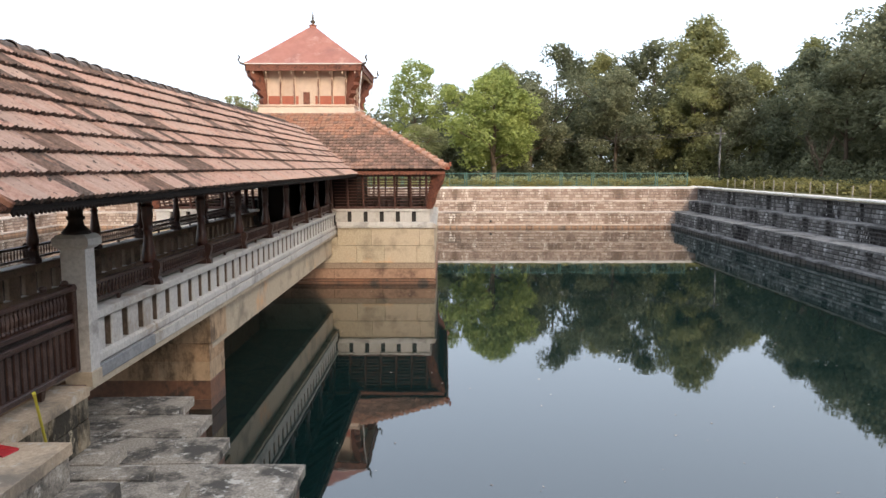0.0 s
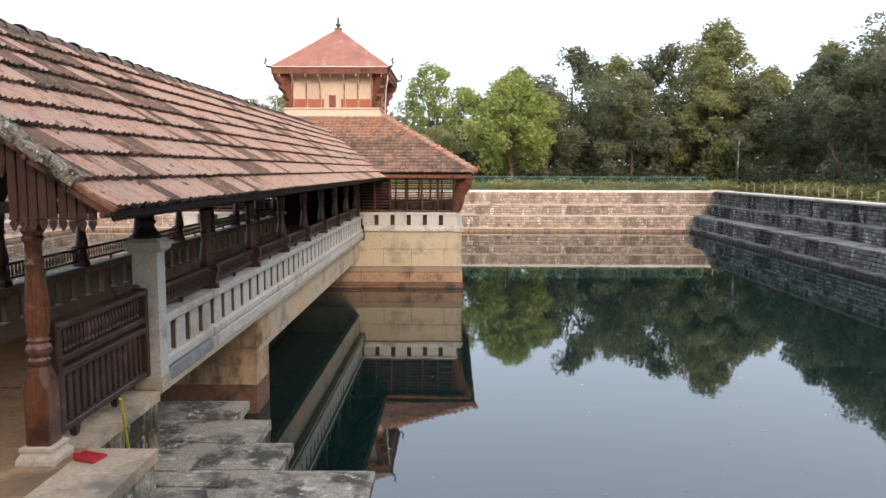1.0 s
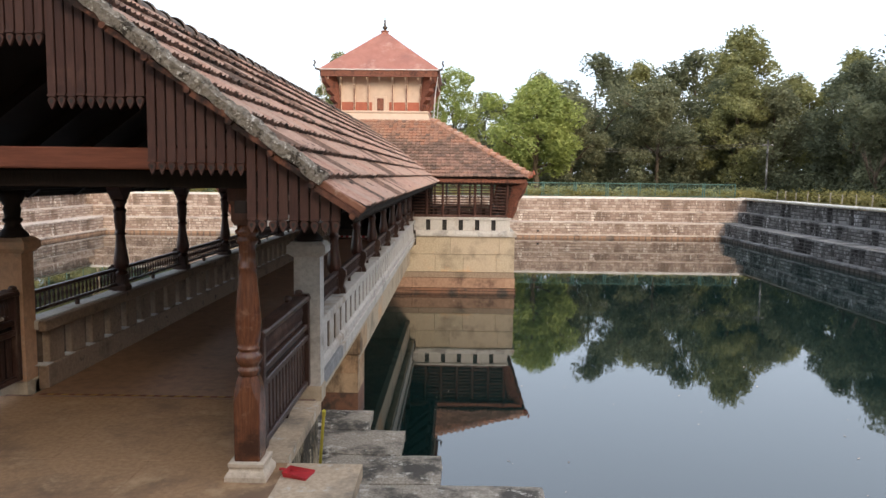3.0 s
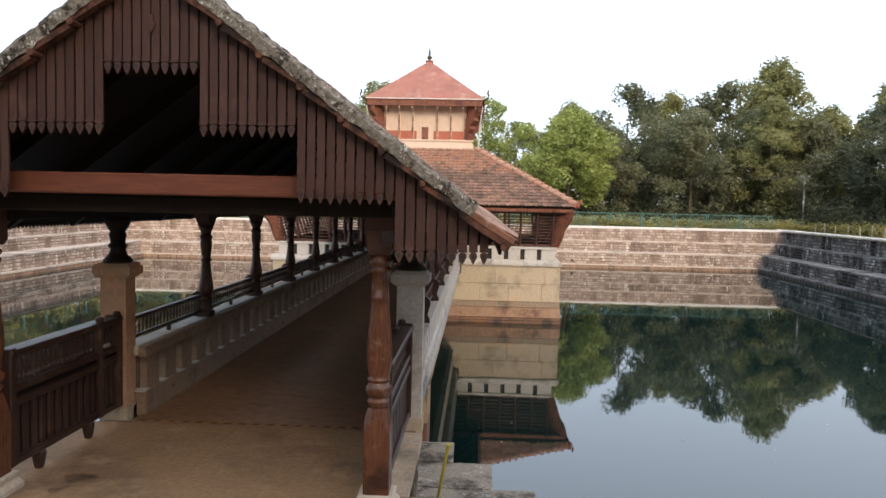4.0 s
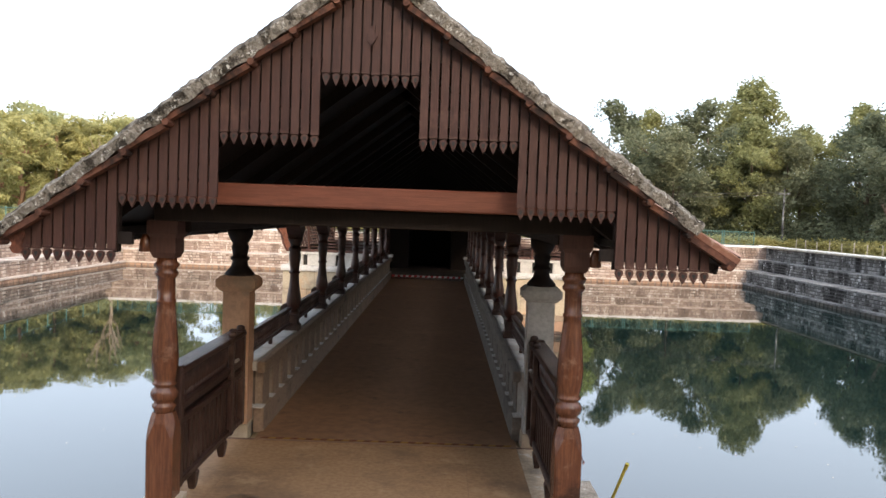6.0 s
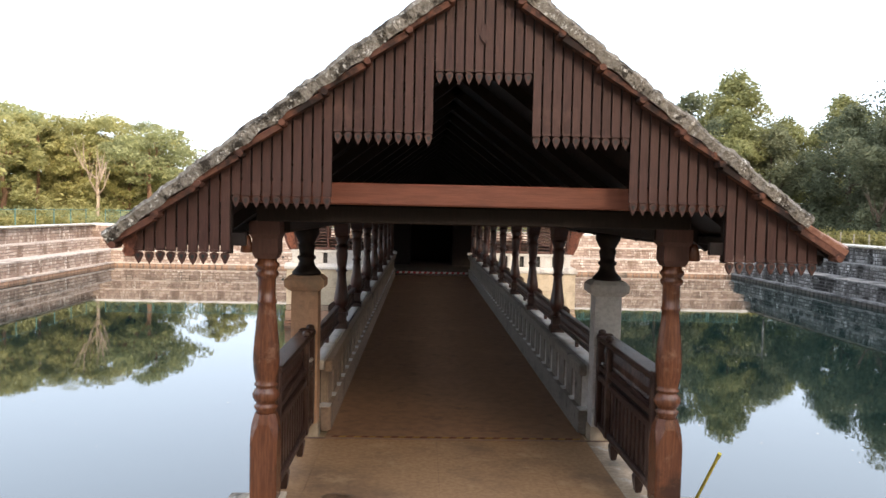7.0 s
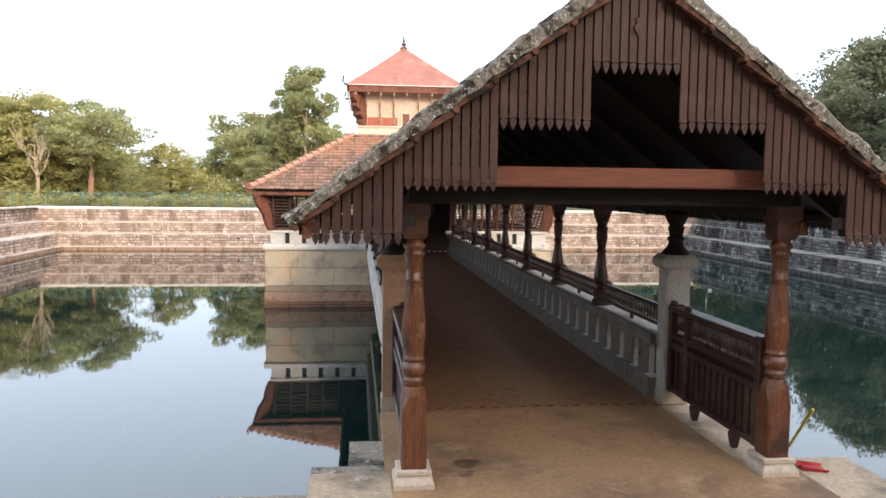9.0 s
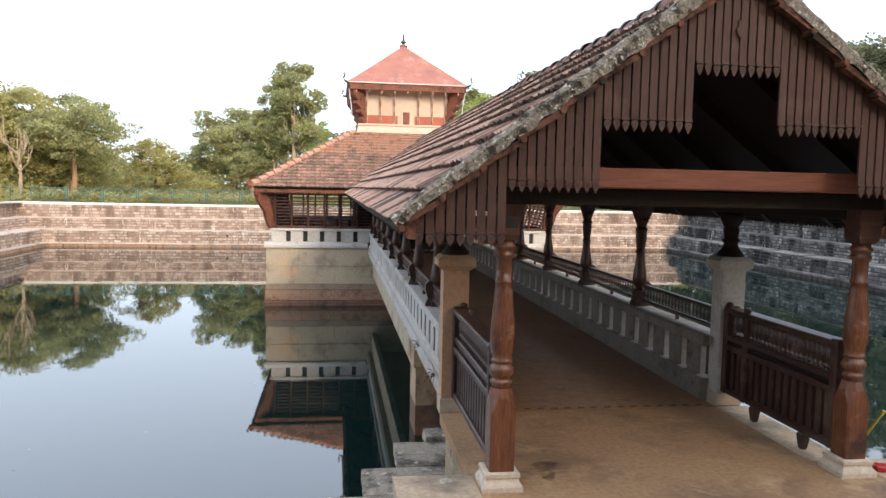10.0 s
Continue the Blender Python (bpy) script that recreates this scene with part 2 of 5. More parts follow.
M_REDPAINT = surface("red_oxide_paint", (0.40, 0.125, 0.075), (0.34, 0.105, 0.065), 6, (0.28, 0.09, 0.06), 0.8, 0.5, 0.75, 0.65, 0.08, spec=0.3)
M_COPPER = surface("red_sheet_roof", (0.37, 0.155, 0.112), (0.31, 0.122, 0.087), 3, (0.25, 0.105, 0.082), 0.8, 0.46, 0.70, 0.55, 0.05, spec=0.35,
                   stain2=(0.43, 0.235, 0.18), stain2_scale=1.7, stain2_low=0.52, stain2_high=0.72, stain_stretch=(1, 1, 0.4))
M_CARVED = surface("carved_red_wood", (0.25, 0.095, 0.058), (0.13, 0.05, 0.033), 18, (0.07, 0.028, 0.02), 4.0, 0.5, 0.66, 0.65, 0.6, spec=0.3)
M_METAL = surface("dark_bronze", (0.10, 0.075, 0.055), (0.06, 0.045, 0.035), 20, None, rough=0.45, bump=0.1, spec=0.5)
M_METALPALE = surface("worn_steel", (0.5, 0.48, 0.45), (0.36, 0.34, 0.32), 20, None, rough=0.4, bump=0.1, spec=0.5)
M_YELLOW = surface("yellow_plastic", (0.52, 0.45, 0.05), (0.45, 0.38, 0.045), 8, None, rough=0.5, bump=0.05)
M_BLACK = surface("black_paint", (0.02, 0.02, 0.02), (0.03, 0.028, 0.026), 12, None, rough=0.6, bump=0.05)
M_AMBER = surface("faded_yellow_tape", (0.40, 0.24, 0.07), (0.33, 0.19, 0.06), 12, None, rough=0.7, bump=0.05)
M_RED = surface("red_plastic", (0.48, 0.035, 0.04), (0.36, 0.025, 0.03), 18, None, rough=0.5, bump=0.1)
M_WHITE = surface("white_paint", (0.72, 0.70, 0.68), (0.62, 0.6, 0.58), 10, None, rough=0.7, bump=0.1)
M_GREENPAINT = surface("green_fence_paint", (0.10, 0.21, 0.18), (0.075, 0.15, 0.13), 8, None, rough=0.6, bump=0.1)
M_BARK = surface("grey_brown_bark", (0.17, 0.125, 0.09), (0.09, 0.068, 0.05), 5, None, rough=0.95, bump=0.6, stretch=(3, 3, 0.8), spec=0.1)
M_BARKRED = surface("reddish_bark", (0.42, 0.25, 0.165), (0.28, 0.16, 0.105), 5, None, rough=0.95, bump=0.6, stretch=(3, 3, 0.8), spec=0.1)
M_BARKPALE = surface("pale_bark", (0.46, 0.36, 0.27), (0.33, 0.25, 0.18), 5, None, rough=0.95, bump=0.5, stretch=(3, 3, 0.8), spec=0.1)
M_GROUND = surface("dry_grass_ground", (0.16, 0.135, 0.06), (0.11, 0.105, 0.045), 3, (0.23, 0.18, 0.11), 0.35, 0.5, 0.7, 0.95, 0.4, spec=0.1)


def leaf_material(name, dark, mid, light):
    m = bpy.data.materials.new(name)
    m.use_nodes = True
    nt = m.node_tree
    bsdf = nt.nodes["Principled BSDF"]
    rnd = piece_random(nt)
    geo = nt.nodes.new("ShaderNodeNewGeometry")
    clump = noise_fac(nt, geo.outputs["Position"], 0.45, 0.35, 0.65, 3.0)
    colour = ramp_mix(nt, clump, ramp_mix(nt, rnd, dark, mid), ramp_mix(nt, rnd, mid, light))
    nt.links.new(colour, bsdf.inputs["Base Color"])
    bsdf.inputs["Roughness"].default_value = 0.65
    bsdf.inputs["Specular IOR Level"].default_value = 0.2
    trans = nt.nodes.new("ShaderNodeBsdfTranslucent")
    nt.links.new(colour, trans.inputs[0])
    mixer = nt.nodes.new("ShaderNodeMixShader")
    mixer.inputs[0].default_value = 0.4
    nt.links.new(bsdf.outputs[0], mixer.inputs[1])
    nt.links.new(trans.outputs[0], mixer.inputs[2])
    nt.links.new(mixer.outputs[0], nt.nodes["Material Output"].inputs[0])
    return m


L_DARK = leaf_material("dark_green_leaves", (0.095, 0.107, 0.068), (0.15, 0.166, 0.10), (0.22, 0.233, 0.137))
L_DEEP = leaf_material("grey_green_leaves", (0.125, 0.135, 0.082), (0.19, 0.20, 0.118), (0.27, 0.275, 0.16))
# near-black shade below the trees is put into this leaf colour
L_SHADE = leaf_material("shaded_shrub_leaves", (0.05, 0.058, 0.034), (0.085, 0.096, 0.055), (0.13, 0.142, 0.08))
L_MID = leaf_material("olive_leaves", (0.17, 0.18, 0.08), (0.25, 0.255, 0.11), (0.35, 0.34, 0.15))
# sun and haze on the left bank are put into this paler olive
L_LEFT = leaf_material("sunlit_hazy_leaves", (0.22, 0.23, 0.12), (0.34, 0.35, 0.17), (0.46, 0.46, 0.22))
L_LIGHT = leaf_material("bright_green_leaves", (0.22, 0.27, 0.08), (0.32, 0.37, 0.115), (0.42, 0.46, 0.16))
# warm sunlight on the left-bank foliage is put into this yellow
L_YELLOW = leaf_material("yellow_lit_leaves", (0.29, 0.28, 0.115), (0.41, 0.385, 0.16), (0.53, 0.49, 0.22))
L_GRASS = leaf_material("dry_grass_blades", (0.19, 0.18, 0.06), (0.29, 0.26, 0.09), (0.42, 0.36, 0.15))

M_WATER = bpy.data.materials.new("still_pond_water")
M_WATER.use_nodes = True
nt = M_WATER.node_tree
bsdf = nt.nodes["Principled BSDF"]
bsdf.inputs["Base Color"].default_value = (0.005, 0.0155, 0.0142, 1)
bsdf.inputs["Roughness"].default_value = 0.024
bsdf.inputs["IOR"].default_value = 1.92
geo = nt.nodes.new("ShaderNodeNewGeometry")
ripple = nt.nodes.new("ShaderNodeTexNoise")
ripple.inputs["Scale"].default_value = 1.6
ripple.inputs["Detail"].default_value = 3
nt.links.new(geo.outputs["Position"], ripple.inputs["Vector"])
bp = nt.nodes.new("ShaderNodeBump")
bp.inputs["Strength"].default_value = 0.05
bp.inputs["Distance"].default_value = 0.02
nt.links.new(ripple.outputs[0], bp.inputs["Height"])
nt.links.new(bp.outputs[0], bsdf.inputs["Normal"])


# ---- mesh helpers ----
def obj(name, bm, material, parent=None, smooth=False, label=""):
    me = bpy.data.meshes.new(name)
    bm.normal_update()
    bm.to_mesh(me)
    bm.free()
    me.materials.append(material)
    if smooth:
        for poly in me.polygons:
            poly.use_smooth = True
    ob = new(name, me)
    if parent:
        ob.parent = parent
    if label:
        tagged(ob, label)
    return ob


def part(name, bm, material, parent, label="", smooth=False):
    return obj(name, bm, material, parent, smooth, label)


def piece(name, me, parent, m):
    ob = new(name, me)
    ob.parent = parent
    ob.matrix_basis = m
    return ob


def root(name, m, label, category, group="", kind=""):
    ob = new(name)
    ob.matrix_basis = m
    ob.empty_display_size = 0.1
    return tagged(ob, label, category, group, kind)


def add_box(bm, x0, x1, y0, y1, z0, z1, bevel=0.0):
    made = bmesh.ops.create_cube(bm, size=1.0)
    verts = made["verts"]
    for v in verts:
        v.co = Vector((x0 + (v.co.x + 0.5) * (x1 - x0), y0 + (v.co.y + 0.5) * (y1 - y0), z0 + (v.co.z + 0.5) * (z1 - z0)))
    if bevel > 0:
        edges = list({e for v in verts for e in v.link_edges})
        bmesh.ops.bevel(bm, geom=edges, offset=bevel, segments=1, affect="EDGES")
    return bm


def box(x0, x1, y0, y1, z0, z1, bevel=0.0):
    return add_box(bmesh.new(), x0, x1, y0, y1, z0, z1, bevel)


def add_lathe(bm, profile, seg=14, cx=0.0, cy=0.0):
    rings = []
    for r, z in profile:
        rings.append([bm.verts.new((cx + r * math.cos(2 * math.pi * i / seg), cy + r * math.sin(2 * math.pi * i / seg), z)) for i in range(seg)])
    for a, b in zip(rings, rings[1:]):
        for i in range(seg):
            bm.faces.new((a[i], a[(i + 1) % seg], b[(i + 1) % seg], b[i]))
    bm.faces.new(rings[0][::-1])
    bm.faces.new(rings[-1])
    return bm


def lathe(profile, seg=14):
    return add_lathe(bmesh.new(), profile, seg)


def add_loft(bm, sections):
    """Joins square sections (half_x, half_y, z) into one closed solid."""
    rings = [[bm.verts.new((sx * hx, sy * hy, z)) for sx, sy in ((-1, -1), (1, -1), (1, 1), (-1, 1))] for hx, hy, z in sections]
    for a, b in zip(rings, rings[1:]):
        for i in range(4):
            bm.faces.new((a[i], a[(i + 1) % 4], b[(i + 1) % 4], b[i]))
    bm.faces.new(rings[0][::-1])
    bm.faces.new(rings[-1])
    return bm


def add_prism(bm, outline, depth0, depth1, place):
    """Extrudes a flat outline (u, v) between two depths; place(u, v, d) gives the point."""
    a = [bm.verts.new(place(u, v, depth0)) for u, v in outline]
    b = [bm.verts.new(place(u, v, depth1)) for u, v in outline]
    n = len(outline)
    bm.faces.new(a[::-1])
    bm.faces.new(b)
    for i in range(n):
        bm.faces.new((a[i], a[(i + 1) % n], b[(i + 1) % n], b[i]))
    bmesh.ops.recalc_face_normals(bm, faces=bm.faces[:])
    return bm


def tube(points, radius, seg=8, taper=1.0):
    bm = bmesh.new()
    add_tube(bm, points, radius, seg, taper)
    return bm


def add_tube(bm, points, radius, seg=8, taper=1.0):
    pts = [Vector(q) for q in points]
    rings = []
    for i, q in enumerate(pts):
        way = (pts[min(i + 1, len(pts) - 1)] - pts[max(i - 1, 0)]).normalized()
        side = way.orthogonal().normalized()
        up = way.cross(side)
        r = radius * (1 + (taper - 1) * i / (len(pts) - 1))
        rings.append([bm.verts.new(q + side * r * math.cos(2 * math.pi * k / seg) + up * r * math.sin(2 * math.pi * k / seg)) for k in range(seg)])
    for a, b in zip(rings, rings[1:]):
        for k in range(seg):
            bm.faces.new((a[k], a[(k + 1) % seg], b[(k + 1) % seg], b[k]))
    bm.faces.new(rings[0][::-1])
    bm.faces.new(rings[-1])


def block_mesh(name, sx, sy, sz, c, material):
    """A chamfered block standing on its base centre, for pieces that share it."""
    bm = box(-sx / 2, sx / 2, -sy / 2, sy / 2, 0, sz, c)
    me = bpy.data.meshes.new(name)
    bm.to_mesh(me)
    bm.free()
    me.materials.append(material)
    return me


WATER_Z = -1.79
TOP_Z = 0.78
POND_X = 20.2
DECK_END = 19.95
POND_Y = 43.3

# ---- ground, water, pond walls ----
bm = bmesh.new()
HX, HY0, HY1 = POND_X + 2.2, -3.4, POND_Y + 3.3
xs = [-900, -120, -HX, HX, 120, 900]
ys = [-900, -60, HY0, HY1, 120, 900]
grid = [[bm.verts.new((x, y, TOP_Z)) for x in xs] for y in ys]
for j in range(5):
    for i in range(5):
        if not (i == 2 and j == 2):
            bm.faces.new((grid[j][i], grid[j][i + 1], grid[j + 1][i + 1], grid[j + 1][i]))
ground = tagged(obj("ground", bm, M_GROUND), "dry grassy ground round the pond", "ground", kind="structure")

bm = bmesh.new()
vs = [bm.verts.new(q) for q in ((-POND_X - 0.3, -6, WATER_Z), (POND_X + 0.3, -6, WATER_Z), (POND_X + 0.3, POND_Y + 0.3, WATER_Z), (-POND_X - 0.3, POND_Y + 0.3, WATER_Z))]
bm.faces.new(vs)
tagged(obj("water", bm, M_WATER), "still dark green water that mirrors trees and sky", "water", kind="structure")
tagged(obj("pond_bed", box(-POND_X - 2, POND_X + 2, -6, POND_Y + 3, -4.2, -4.0), M_STONE_WET), "dark bed of the pond", "ground", kind="structure")

# tiers: face offset behind the waterline, bottom, top
TIERS = ((0.0, -4.0, -1.55), (0.35, -1.56, -0.78), (1.65, -0.79, -0.08), (2.5, -0.09, TOP_Z))
rng = random.Random(5)


def pond_wall(name, length, place, stone, joint, single, ledge):
    """place(u, d, z): u along the wall, d behind the waterline. single: the stretch of u whose stones are pieces of their own."""
    def block(bm, u0, u1, d0, d1, z0, z1):
        q = [bm.verts.new(place(u, d, z)) for z in (z0, z1) for u, d in ((u0, d0), (u1, d0), (u1, d1), (u0, d1))]
        for f in ((0, 3, 2, 1), (4, 5, 6, 7), (0, 1, 5, 4), (1, 2, 6, 5), (2, 3, 7, 6), (3, 0, 4, 7)):
            bm.faces.new([q[i] for i in f])

    def stone_block(bm, u0, u1, d, z0, z1):
        c = 0.025
        front = [bm.verts.new(place(u, d - 0.035, z)) for u, z in ((u0 + c, z0 + c), (u1 - c, z0 + c), (u1 - c, z1 - c), (u0 + c, z1 - c))]
        back = [bm.verts.new(place(u, d + 0.02, z)) for u, z in ((u0, z0), (u1, z0), (u1, z1), (u0, z1))]
        bm.faces.new(front)
        for i in range(4):
            bm.faces.new((back[i], back[(i + 1) % 4], front[(i + 1) % 4], front[i]))
    bm = bmesh.new()
    for d, z0, z1 in TIERS:
        block(bm, -3, length + 3, d, 3.6, z0, z1)
    bmesh.ops.recalc_face_normals(bm, faces=bm.faces[:])
    wall = tagged(obj(name, bm, joint), "stepped stone wall of the pond in three tiers", "wall", kind="structure")
    joined, wet = bmesh.new(), bmesh.new()
    for k, (d, z0, z1) in enumerate(TIERS):
        rows = 4 if k else 1
        low = WATER_Z - 0.12 if k == 0 else z0
        h = (z1 - 0.06 - low) / rows
        for r in range(rows):
            u = -rng.random() * 0.4
            while u < length:
                w = rng.uniform(0.17, 0.46) if k else 0.42
                za, zb = low + r * h + 0.009 + rng.uniform(0, 0.012), low + (r + 1) * h - 0.009 - rng.uniform(0, 0.012)
                jog = rng.uniform(-0.012, 0.012)
                if single[0] < u < single[1] and k:
                    own = bmesh.new()
                    stone_block(own, u + 0.010, u + w - 0.010, d + jog, za, zb)
                    bmesh.ops.recalc_face_normals(own, faces=own.faces[:])
                    part("stone", own, stone, wall)
                elif k:
                    stone_block(joined, u + 0.010, u + w - 0.010, d + jog, za, zb)
                elif rng.random() < 0.95:
                    stone_block(wet, u + 0.035, u + w - 0.035, d + jog, za, zb)
                u += w
    bmesh.ops.recalc_face_normals(joined, faces=joined.faces[:])
    tagged(part("stonework", joined, stone, wall), kind="stuff")
    bmesh.ops.recalc_face_normals(wet, faces=wet.faces[:])
    tagged(part("base_course", wet, M_STONE_RUST if stone is M_WALLSTONE else M_STONE_NEARBLACK, wall), kind="stuff")
    # ledge slabs and coping
    for k, (d, z0, z1) in enumerate(TIERS):
        bm = bmesh.new()
        u = -1.0
        while u < length + 1:
            w = rng.uniform(1.6, 2.6)
            nose = 0.06 + rng.uniform(-0.01, 0.015)
            block(bm, u + 0.006, u + w - 0.006, d - nose, d + (0.6 if k == 3 else 1.6), z1 - 0.07, z1 + (0.07 if k == 3 else 0.012) + rng.uniform(-0.006, 0.006))
            u += w
        bmesh.ops.recalc_face_normals(bm, faces=bm.faces[:])
        tagged(part("coping" if k == 3 else "ledge", bm, M_COPING if k == 3 else ledge, wall, "pale lime-washed coping" if k == 3 else ""), kind="stuff")
    return wall


pond_wall("wall_far", 2 * POND_X + 5, lambda u, d, z: (-POND_X - 2.5 + u, POND_Y + d, z), M_WALLSTONE, M_JOINT, (-9, -8), M_LEDGE)
# darker stone set: the shade on this wall is put into its colours
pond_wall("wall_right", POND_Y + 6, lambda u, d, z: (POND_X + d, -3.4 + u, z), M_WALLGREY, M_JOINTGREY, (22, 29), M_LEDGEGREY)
pond_wall("wall_left", POND_Y + 6, lambda u, d, z: (-POND_X - d, -3.4 + u, z), M_WALLSTONE, M_JOINT, (-9, -8), M_LEDGE)
tagged(obj("wall_near_left", box(-HX - 0.4, -2.3, -4.4, -3.38, -4, TOP_Z + 0.01, 0.03), M_STEP), "stone edge of the pond", "wall", kind="structure")
tagged(obj("wall_near_right", box(2.3, HX + 0.4, -4.4, -3.38, -4, TOP_Z + 0.01, 0.03), M_STEP), "stone edge of the pond", "wall", kind="structure")

for x, y, z in ((-9.42, POND_Y + 0.35, -1.06), (8.3, POND_Y + 0.35, -1.36)):
    bm = bmesh.new()
    add_tube(bm, [(0, 0.1, 0), (0, -0.10, 0)], 0.075, 12)
    pipe = root("drain_pipe", pose(x, y, z), "short dark drain pipe in the pond wall", "pipe", "drain pipes")
    part("tube", bm, M_BLACK, pipe)

# ---- landing and steps beside the bridge ----
tagged(obj("landing", box(-2.19, 2.19, -3.36, 0.24, -4.0, -0.006), M_STEP), "stone landing in front of the bridge", "floor", kind="structure")
tagged(obj("landing_neck", box(-1.54, 1.54, 0.24, 1.9, -4.0, -0.006), M_STONE_WET), "stone base under the bridge entrance", "floor", kind="structure")


def slab(x0, x1, y0, y1, top, thick=0.13, label="weathered grey stone step slab"):
    """A worn slab on its own rough footing, descending to the water."""
    bm = bmesh.new()
    nx, ny = max(5, int((x1 - x0) / 0.1)), max(5, int((y1 - y0) / 0.1))
    rows = {}
    for lvl, z in ((1, top), (0, top - thick)):
        for j in range(ny + 1):
            for i in range(nx + 1):
                edge = i in (0, nx) or j in (0, ny)
                x, y = x0 + (x1 - x0) * i / nx, y0 + (y1 - y0) * j / ny
                n = noise.noise(Vector((x * 3.1, y * 3.1, top * 9)))
                n2 = noise.noise(Vector((x * 11, y * 11, top * 5 + 3)))
                dz = (0.008 * n + 0.004 * n2) if lvl else 0
                if edge:
                    dz -= 0.012 * lvl
                    x += 0.016 * noise.noise(Vector((x * 6, y * 6, 7.7 + lvl)))
                    y += 0.016 * noise.noise(Vector((x * 6, y * 6, 1.3 + lvl)))
                rows[lvl, i, j] = bm.verts.new((x, y, z + dz))
    for j in range(ny):
        for i in range(nx):
            bm.faces.new((rows[1, i, j], rows[1, i + 1, j], rows[1, i + 1, j + 1], rows[1, i, j + 1]))
    ringi = [(i, 0) for i in range(nx)] + [(nx, j) for j in range(ny)] + [(i, ny) for i in range(nx, 0, -1)] + [(0, j) for j in range(ny, 0, -1)]
    for a, b in zip(ringi, ringi[1:] + ringi[:1]):
        bm.faces.new((rows[0, a[0], a[1]], rows[0, b[0], b[1]], rows[1, b[0], b[1]], rows[1, a[0], a[1]]))
    bm.faces.new([rows[0, i, j] for i, j in ringi][::-1])
    step = tagged(obj("step", bm, M_STEP), label, "step", "steps beside the bridge", kind="structure")
    foot = box(x0 + 0.05, x1 - 0.06, y0 + 0.03, y1 - 0.06, -4.0, top - thick + 0.002)
    part("footing", foot, M_STONE_WET if top < -0.8 else M_STONE_WARM, step)
    return step


LOWER = -0.85
for s in (1, -1):
    corners = ((1.86, 4.2), (2.32, 3.49), (2.78, 2.71), (3.79, 1.95), (4.23, 1.14), (4.7, 0.4))
    if s < 0:
        corners = ((1.55, 3.85), (1.95, 3.5), (2.36, 2.73), (3.33, 2.0), (3.8, 1.2), (4.3, 0.4))
    back = [c[1] for c in corners[1:]] + [-0.4]
    for k, ((cx, cy), y0) in enumerate(zip(corners, back)):
        inner = 1.55 if cy > 0.3 else 2.22
        if y0 > 1.9:
            inner = 0.5
        a, b = sorted((s * inner, s * cx))
        zt = LOWER + (0.05 if k == 0 and s < 0 else 0.0) - 0.008 * k
        if b - a > 0.2:
            slab(a, b, y0 + 0.006, cy, zt)
    # upper ring of slabs
    ring = ((1.92, 1.92, 1.37), (2.44, 1.36, 1.05), (2.88, 1.04, 0.25))
    for k, (cx, cy, y0) in enumerate(ring):
        a, b = sorted((s * 1.55, s * cx))
        slab(a, b, y0 + 0.006, cy, -0.64 - 0.012 * k, 0.14)
    a, b = sorted((s * 2.22, s * 2.62))
    slab(a, b, -2.4, 0.20, -0.30, 0.14)
    a, b = sorted((s * 2.64, s * 3.1))
    slab(a, b, -2.4, 0.22, -0.55, 0.14)
for k in range(4):
    tagged(obj("entrance_step", box(-2.28, 2.28, -3.7 - 0.3 * k, -3.36 - 0.3 * k, -0.5, 0.19 * (k + 1), 0.012), M_LANDING), "stone step up from the landing", "step", "entrance steps", kind="structure")
# paving of the landing
paves = ((-2.22, -1.602), (-1.61, -0.582), (-0.59, 0.578), (0.57, 1.648), (1.64, 2.22))
for y0, y1 in ((-3.36, -2.195), (-2.195, -0.615), (-0.615, 0.268)):
    for x0, x1 in paves:
        bm = box(x0, x1 - 0.0085, y0, y1 - 0.0015, -0.10, 0.0, 0.0015)
        outer = abs(x0 + x1) > 3.5
        tagged(obj("paving_slab", bm, M_LANDING_EDGE if outer else M_LANDING), "weathered greyish edge slab of the landing" if outer else "worn buff paving slab of the landing", "paving", "landing slabs", kind="structure")
for x0, x1 in ((-1.635, -1.26), (-1.25, -0.2), (-0.19, 0.75), (0.76, 1.25), (1.26, 1.60)):
    edge = abs(x0 + x1) > 2.6
    tagged(obj("paving_slab", box(x0, x1 + 0.0085, 0.268, 1.83, -0.10, 0.001, 0.001), M_LANDING_EDGE if edge and x0 > 0 else M_LANDING), "weathered edge slab under the railing" if edge else "worn buff paving slab of the landing", "paving", "landing slabs", kind="structure")

# rough masonry under the entrance, each stone laid singly
for s in (-1, 1):
    base = root("entrance_masonry", pose(0, 0, 0), "rough ochre masonry under the bridge entrance", "wall", kind="structure")
    rm = random.Random(40 + s)
    for z0, z1 in ((-1.9, -1.2), (-1.19, -0.66), (-0.65, -0.36), (-0.355, -0.105)):
        y = 0.27
        while y < 1.86:
            w = min(rm.uniform(0.28, 0.62), 1.88 - y)
            if 1.88 - y - w < 0.2:
                w = 1.88 - y
            x = 1.565 + rm.uniform(-0.012, 0.015)
            part("stone", box(*sorted((s * 1.50, s * x)), y + 0.004, y + w - 0.004, z0, z1, 0.018), M_MASONRY, base)
            y += w

